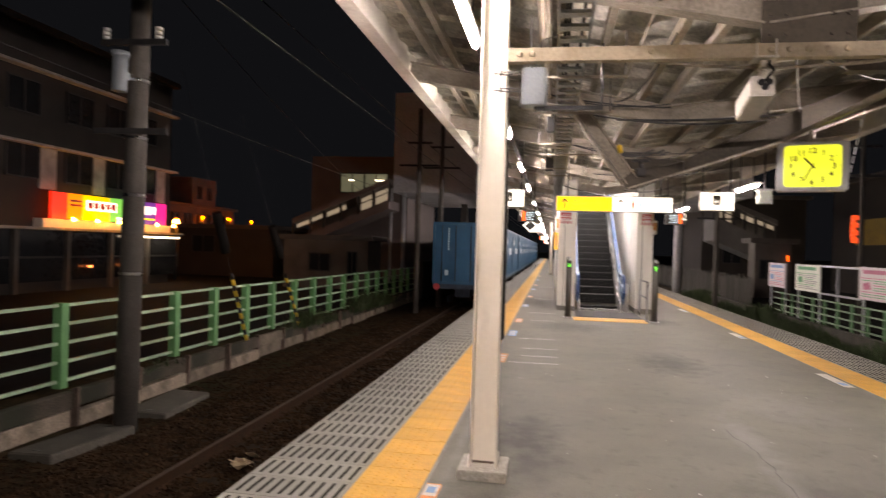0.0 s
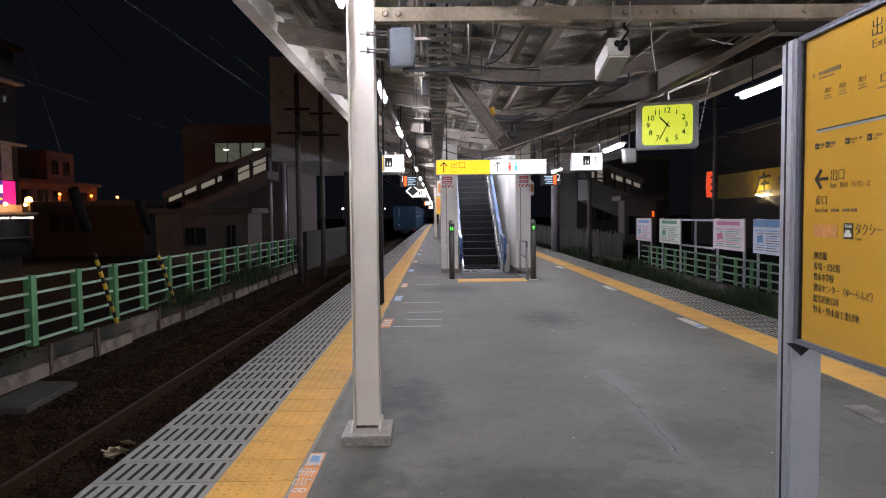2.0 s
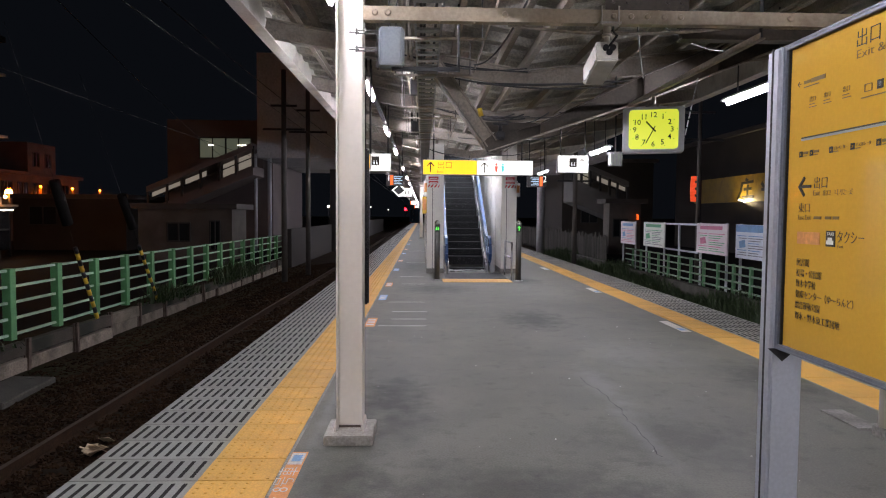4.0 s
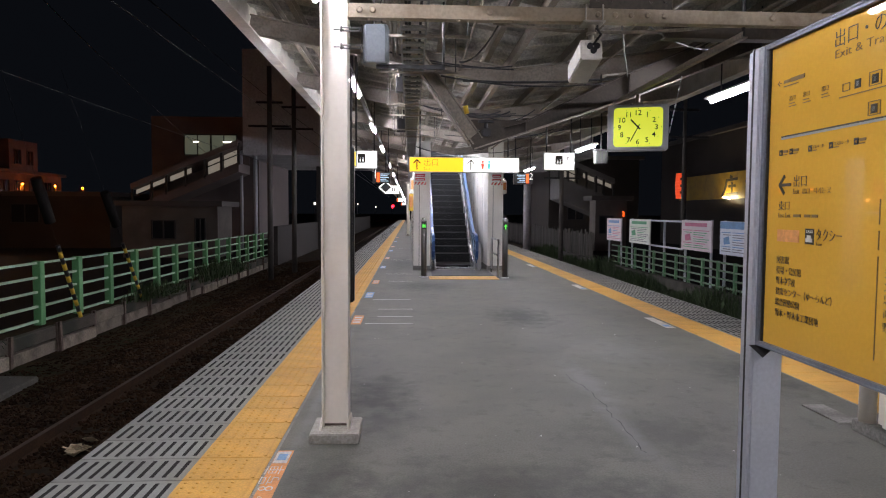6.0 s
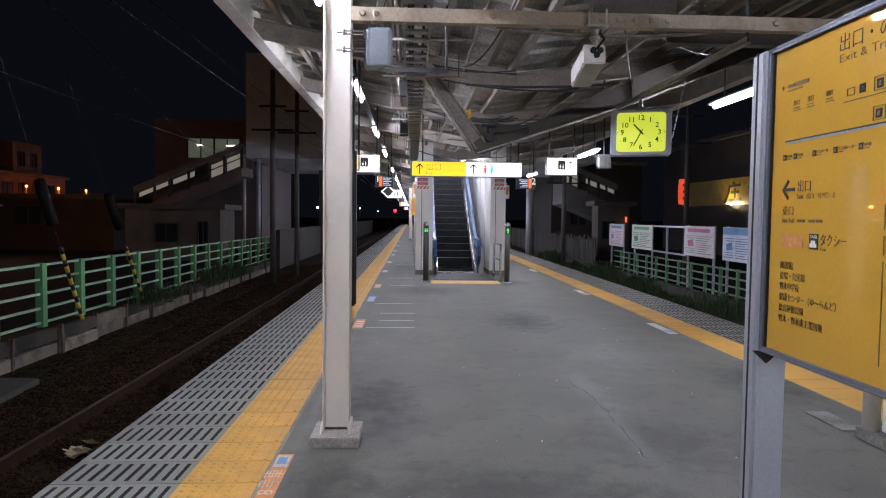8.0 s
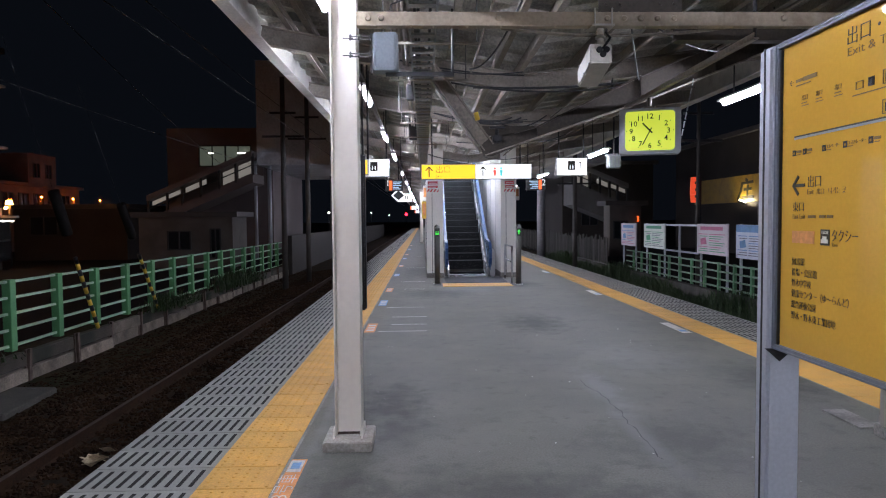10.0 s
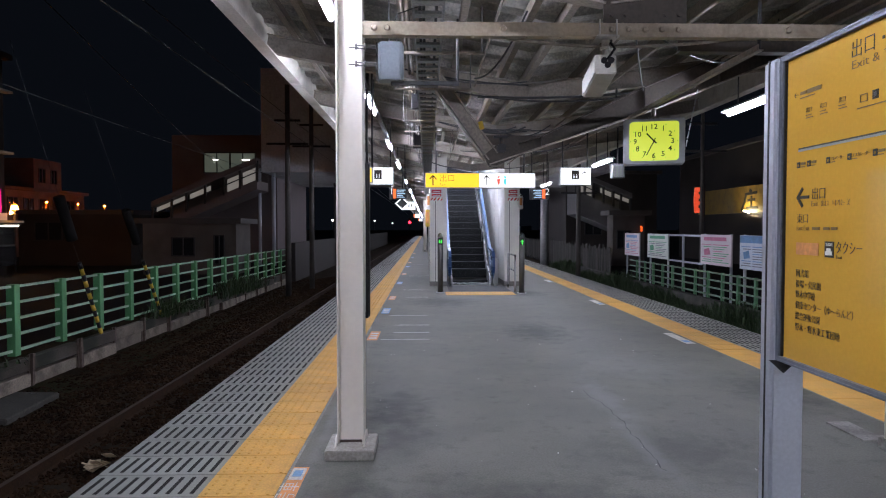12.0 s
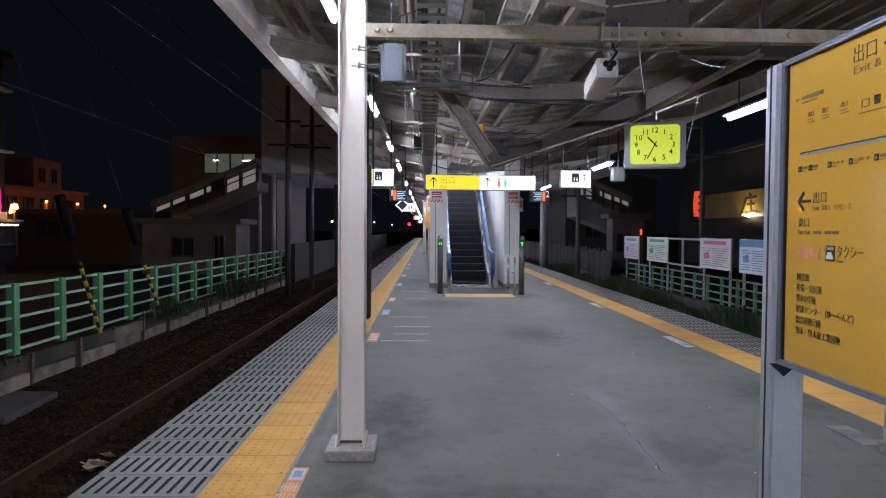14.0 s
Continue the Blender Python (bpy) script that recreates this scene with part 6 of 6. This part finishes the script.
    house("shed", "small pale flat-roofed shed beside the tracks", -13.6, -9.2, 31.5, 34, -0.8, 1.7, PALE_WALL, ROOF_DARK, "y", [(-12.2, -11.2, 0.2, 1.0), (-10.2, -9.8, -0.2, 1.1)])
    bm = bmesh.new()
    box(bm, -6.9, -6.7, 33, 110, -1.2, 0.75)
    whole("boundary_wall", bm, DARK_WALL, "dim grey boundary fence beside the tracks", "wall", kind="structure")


def town_right():
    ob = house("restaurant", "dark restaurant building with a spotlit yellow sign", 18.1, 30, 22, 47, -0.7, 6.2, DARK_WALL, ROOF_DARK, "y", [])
    sg = thing("restaurant_sign", "spotlit yellow sign board with black brush strokes", "sign", (18.0, 34.3, 2.35))
    board = material("sign_board_yellow", (0.3, 0.185, 0.02), 0.5, vary=0.25, scale=2)
    bm = bmesh.new()
    box(bm, -0.08, 0.06, -1.5, 9.0, 0, 1.5)
    part("panel", bm, board, sg)
    for a, b, w in (((0.5, 1.0), (0.64, 0.9), 0.12), ((0.25, 0.8), (0.97, 0.85), 0.1), ((0.3, 0.82), (0.2, 0.4), 0.13), ((0.21, 0.42), (0.0, 0.0), 0.11),
                    ((0.4, 0.5), (0.86, 0.52), 0.1), ((0.63, 0.7), (0.62, 0.1), 0.12), ((0.3, 0.1), (1.0, 0.12), 0.12), ((1.45, 0.75), (1.62, 0.5), 0.14), ((1.45, 0.45), (1.75, 0.4), 0.1)):
        bm = bmesh.new()
        stroke(bm, "x", (2.98 - 1.84 * a[0], 0.12 + 1.15 * a[1]), (2.98 - 1.84 * b[0], 0.12 + 1.15 * b[1]), w * 1.5, -0.1, -0.08)
        part("brush_stroke", bm, INK, sg)
    bm = bmesh.new()
    tube(bm, (-0.3, 2.02, 0.0), (-0.27, 2.02, 0.07), 0.2, 14, 0.13)
    part("spot_lamp", bm, SPOT, sg)
    bm = bmesh.new()
    tube(bm, (-0.31, 2.02, -0.03), (-0.3, 2.02, -0.005), 0.26, 14, 0.24)
    beam(bm, (-0.3, 2.02, -0.03), (0, 2.02, -0.03), 0.04, 0.03)
    part("lamp_tray", bm, DARK_METAL, sg)
    ob = thing("paper_lantern", "tall glowing red paper lantern sign", "lantern", (14.06, 34, 2.28))
    bm = bmesh.new()
    for k in range(8):
        tube(bm, (0, 0, k * 0.165), (0, 0, k * 0.165 + 0.165), 0.2 + 0.04 * math.sin(math.pi * k / 8), 14, 0.2 + 0.04 * math.sin(math.pi * (k + 1) / 8))
    part("shade", bm, glow("lantern_red", (1.0, 0.1, 0.035), 0.6, (0.4, 0.05, 0.03)), ob)
    for z in (0.25, 0.6, 0.95):
        bm = bmesh.new()
        box(bm, -0.09, 0.09, -0.235, -0.2, z, z + 0.13)
        part("text_bar", bm, INK, ob)
    bm = bmesh.new()
    tube(bm, (0.3, 0, -3.2), (0.3, 0, 1.5), 0.05, 8)
    part("pole", bm, DARK_METAL, ob)
    house("side_house", "dim pale low house behind the boards", 10.15, 11.9, 36, 37.2, -0.7, 2.2, PALE_WALL, ROOF_DARK, "y", [(10.4, 11.1, 0.4, 1.3)])
    house("rear_house", "dark tall house behind the low side house", 10.5, 17.5, 50, 58, -0.7, 5.6, DARK_WALL, ROOF_DARK, "y", [(12, 13.2, 1.0, 2.2), (14.5, 15.7, 1.0, 2.2)])
    bm = bmesh.new()
    tube(bm, (11.7, 35.9, 1.3), (11.7, 35.9, 1.55), 0.05, 10)
    box(bm, 11.66, 11.74, 35.92, 36.01, 1.55, 1.6)
    whole("wall_lamp", bm, ORANGE_LED, "small orange wall lamp on the side house", "lamp")
    ob = thing("board_fence", "dark weathered wooden fence along the railway", "fence", kind="structure")
    bm = bmesh.new()
    box(bm, -0.02, 0.02, -0.09, 0.09, -0.9, 0.55)
    me = mesh_of("board", bm, FENCE_BOARD)
    for k in range(120):
        q = new("board", me)
        q.parent = ob
        q.matrix_basis = pose(8.6, 31 + 0.24 * k, 0.09 * math.sin(k * 1.7) + 0.06 * math.sin(k * 4.1), 2.5 * math.sin(k * 2.3))
    bm = bmesh.new()
    box(bm, 8.62, 8.66, 31, 110, 0.15, 0.25)
    box(bm, 8.62, 8.66, 31, 110, -0.5, -0.38)
    part("fence_rail", bm, FENCE_BOARD, ob)


def signal():
    ob = thing("railway_signal", "railway signal showing a bright red light", "signal", (-5.35, 200, -1.2))
    bm = bmesh.new()
    tube(bm, (0, 0, 0), (0, 0, 5), 0.09, 10)
    part("mast", bm, DARK_METAL, ob)
    bm = bmesh.new()
    box(bm, -0.55, 0.55, -0.1, 0.1, 3.6, 5.6)
    part("head", bm, BLACK, ob)
    # oversize lens: the glare around the red light is part of the disc
    bm = bmesh.new()
    tube(bm, (0, -0.14, 4.3), (0, -0.1, 4.3), 0.42, 16)
    part("red_lens", bm, RED_LAMP, ob)
    for x, y, z, mat in ((-12, 150, 3, SHOP_WHITE), (-16, 170, 2.2, BLUE_LED), (-9.5, 180, 2.6, SHOP_WHITE), (-13, 90, 2.4, SHOP_WHITE)):
        bm = bmesh.new()
        tube(bm, (x, y, z), (x, y, z + 0.25), 0.13, 10)
        tube(bm, (x, y, -1.2), (x, y, z), 0.05, 6, mat=1)
        whole("far_lamp", bm, [mat, DARK_METAL], "tiny far street lamp beyond the station", "lamp", group="far lamps")


# ---- the freight train ----
def container_meshes():
    """Meshes of one container: a corrugated shell, corner posts, rails and the bars of its doors."""
    w, h, ln = 1.22, 2.45, 6.05
    side = [(0.05, 0.03)]
    for k in range(22):
        y = 0.25 + k * 0.26
        side += [(y - 0.02, 0.03), (y, 0.006), (y + 0.11, 0.006), (y + 0.13, 0.03)]
    side.append((ln - 0.05, 0.03))
    outline = [(w - d, y) for y, d in side] + [(-w + d, y) for y, d in reversed(side)]
    bm = bmesh.new()
    prism(bm, outline, "z", 0.04, h - 0.03)
    out = [("body", mesh_of("body", bm, CONTAINER), [(0, 0, 0)])]
    bm = bmesh.new()
    box(bm, 0, 0.09, 0, 0.09, 0, h)
    out.append(("corner_post", mesh_of("corner_post", bm, CONTAINER), [(x, y, 0) for x in (-w, w - 0.09) for y in (0, ln - 0.09)]))
    bm = bmesh.new()
    box(bm, -w + 0.09, w - 0.09, 0, 0.09, 0, 0.09)
    out.append(("end_rail", mesh_of("end_rail", bm, CONTAINER), [(0, y, z) for y in (0, ln - 0.09) for z in (0, h - 0.09)]))
    bm = bmesh.new()
    box(bm, 0, 0.09, 0.09, ln - 0.09, 0, 0.09)
    out.append(("side_rail", mesh_of("side_rail", bm, CONTAINER), [(x, 0, z) for x in (-w, w - 0.09) for z in (0, h - 0.09)]))
    bm = bmesh.new()
    tube(bm, (0, 0.035, 0.12), (0, 0.035, h - 0.12), 0.022, 8)
    out.append(("lock_bar", mesh_of("lock_bar", bm, WAGON), [(x, 0, 0) for x in (-0.85, -0.3, 0.3, 0.85)]))
    bm = bmesh.new()
    box(bm, 1.221, 1.226, 0, 0.2, 1.7, 1.95)
    out.append(("side_marking", mesh_of("side_marking", bm, CONTAINER_MARK), [(0, 0.7 + 0.28 * k, 0) for k in range(4)]))
    bm = bmesh.new()
    box(bm, 1.221, 1.226, 3.0, 5.0, 1.15, 1.5)
    out.append(("side_panel_mark", mesh_of("side_panel_mark", bm, CONTAINER_MARK), [(0, 0, 0)]))
    bm = bmesh.new()
    box(bm, -0.62, -0.55, 0.03, 0.046, 1.35, 1.42)
    out.append(("end_marking", mesh_of("end_marking", bm, CONTAINER_MARK), [(0, 0, 0.1 * k) for k in range(9)]))
    bm = bmesh.new()
    box(bm, -0.72, -0.58, 0.03, 0.046, 0.35, 0.55)
    out.append(("plate", mesh_of("plate", bm, CONTAINER_MARK), [(0, 0, 0)]))
    return out


def train():
    """Flat wagons with blue containers; the tail stands at y = 0 of its own pose."""
    things = []
    meshes = container_meshes()
    for n in range(4):
        y = n * 19.4
        wg = thing("flat_wagon", "dark container flat wagon on bogies", "wagon", group="train wagons")
        bm = bmesh.new()
        box(bm, -1.15, 1.15, 0, 18.7, -0.18, 0.0)
        box(bm, -0.3, 0.3, 0.2, 18.5, -0.5, -0.18)
        part("underframe", bm, WAGON, wg)
        for yy in (2.4, 4.3, 14.4, 16.3):
            bm = bmesh.new()
            for s in (-0.56, 0.56):
                tube(bm, (s - 0.06, yy, -0.75), (s + 0.06, yy, -0.75), 0.4, 20)
            tube(bm, (-0.6, yy, -0.75), (0.6, yy, -0.75), 0.07, 10)
            part("wheelset", bm, RAIL, wg)
        for yy in (1.7, 13.7):
            bm = bmesh.new()
            for s in (-0.85, 0.75):
                box(bm, s, s + 0.1, yy, yy + 3.3, -0.85, -0.6)
            part("bogie_frame", bm, WAGON, wg)
        if n == 0:
            for s in (-1.0, 1.0):
                bm = bmesh.new()
                tube(bm, (s, -0.06, -0.1), (s, 0, -0.1), 0.13, 14)
                part("tail_disc", bm, RED_PAINT, wg, "red tail reflector disc")
        things.append((wg, y))
        for c in range(3):
            co = thing("freight_container", "blue corrugated steel freight container with white markings", "container", group="containers")
            for name, me, places in meshes:
                for at in places:
                    q = new(name, me)
                    q.parent = co
                    q.location = at
            things.append((co, y + 0.1 + c * 6.25))
    return things


# ---- build ----
ground()
tracks()
platform()
canopy()
columns()
clad_column()
conduits()
lamps()
escalator_housing()
escalator()
bollards()
signs()
clock()
cctv()
canopy_fittings()
speaker()
cable_ladder()
poster_case()
info_board()
floor_marks()
station_building()
town_left()
town_right()
signal()
trackside_wall()
fences()
guy_covers()
utility_poles()
wires()
posters()
weeds()
stones()
TRAIN = train()
platform_tiles()


def motions():
    """The freight train leaves the station; far down the line the track bends away. The lit arrow of the post scrolls."""
    tail = [(0.0, 25.5, 0), (0.5, 36.5, 0), (1.0, 47.5, 0), (1.5, 59, 0), (2.0, 71, 0), (2.5, 84, 0), (3.0, 97.5, 0), (3.5, 111, 0.6), (4.0, 125, 2.2), (4.5, 139, 4.2),
            (5.0, 153, 6.5), (6.0, 182, 12), (8.0, 240, 26), (11.0, 328, 50), (14.0, 416, 80)]
    for ob, dy in TRAIN:
        walk(ob, [(t, pose(-3.65 + dx, y + dy, 0.06)) for t, y, dx in tail])
    walk(ARROW[0], [(0.2 * k, pose(0, 0, (-0.016, 0.0, 0.016)[k % 3])) for k in range(71)])


motions()
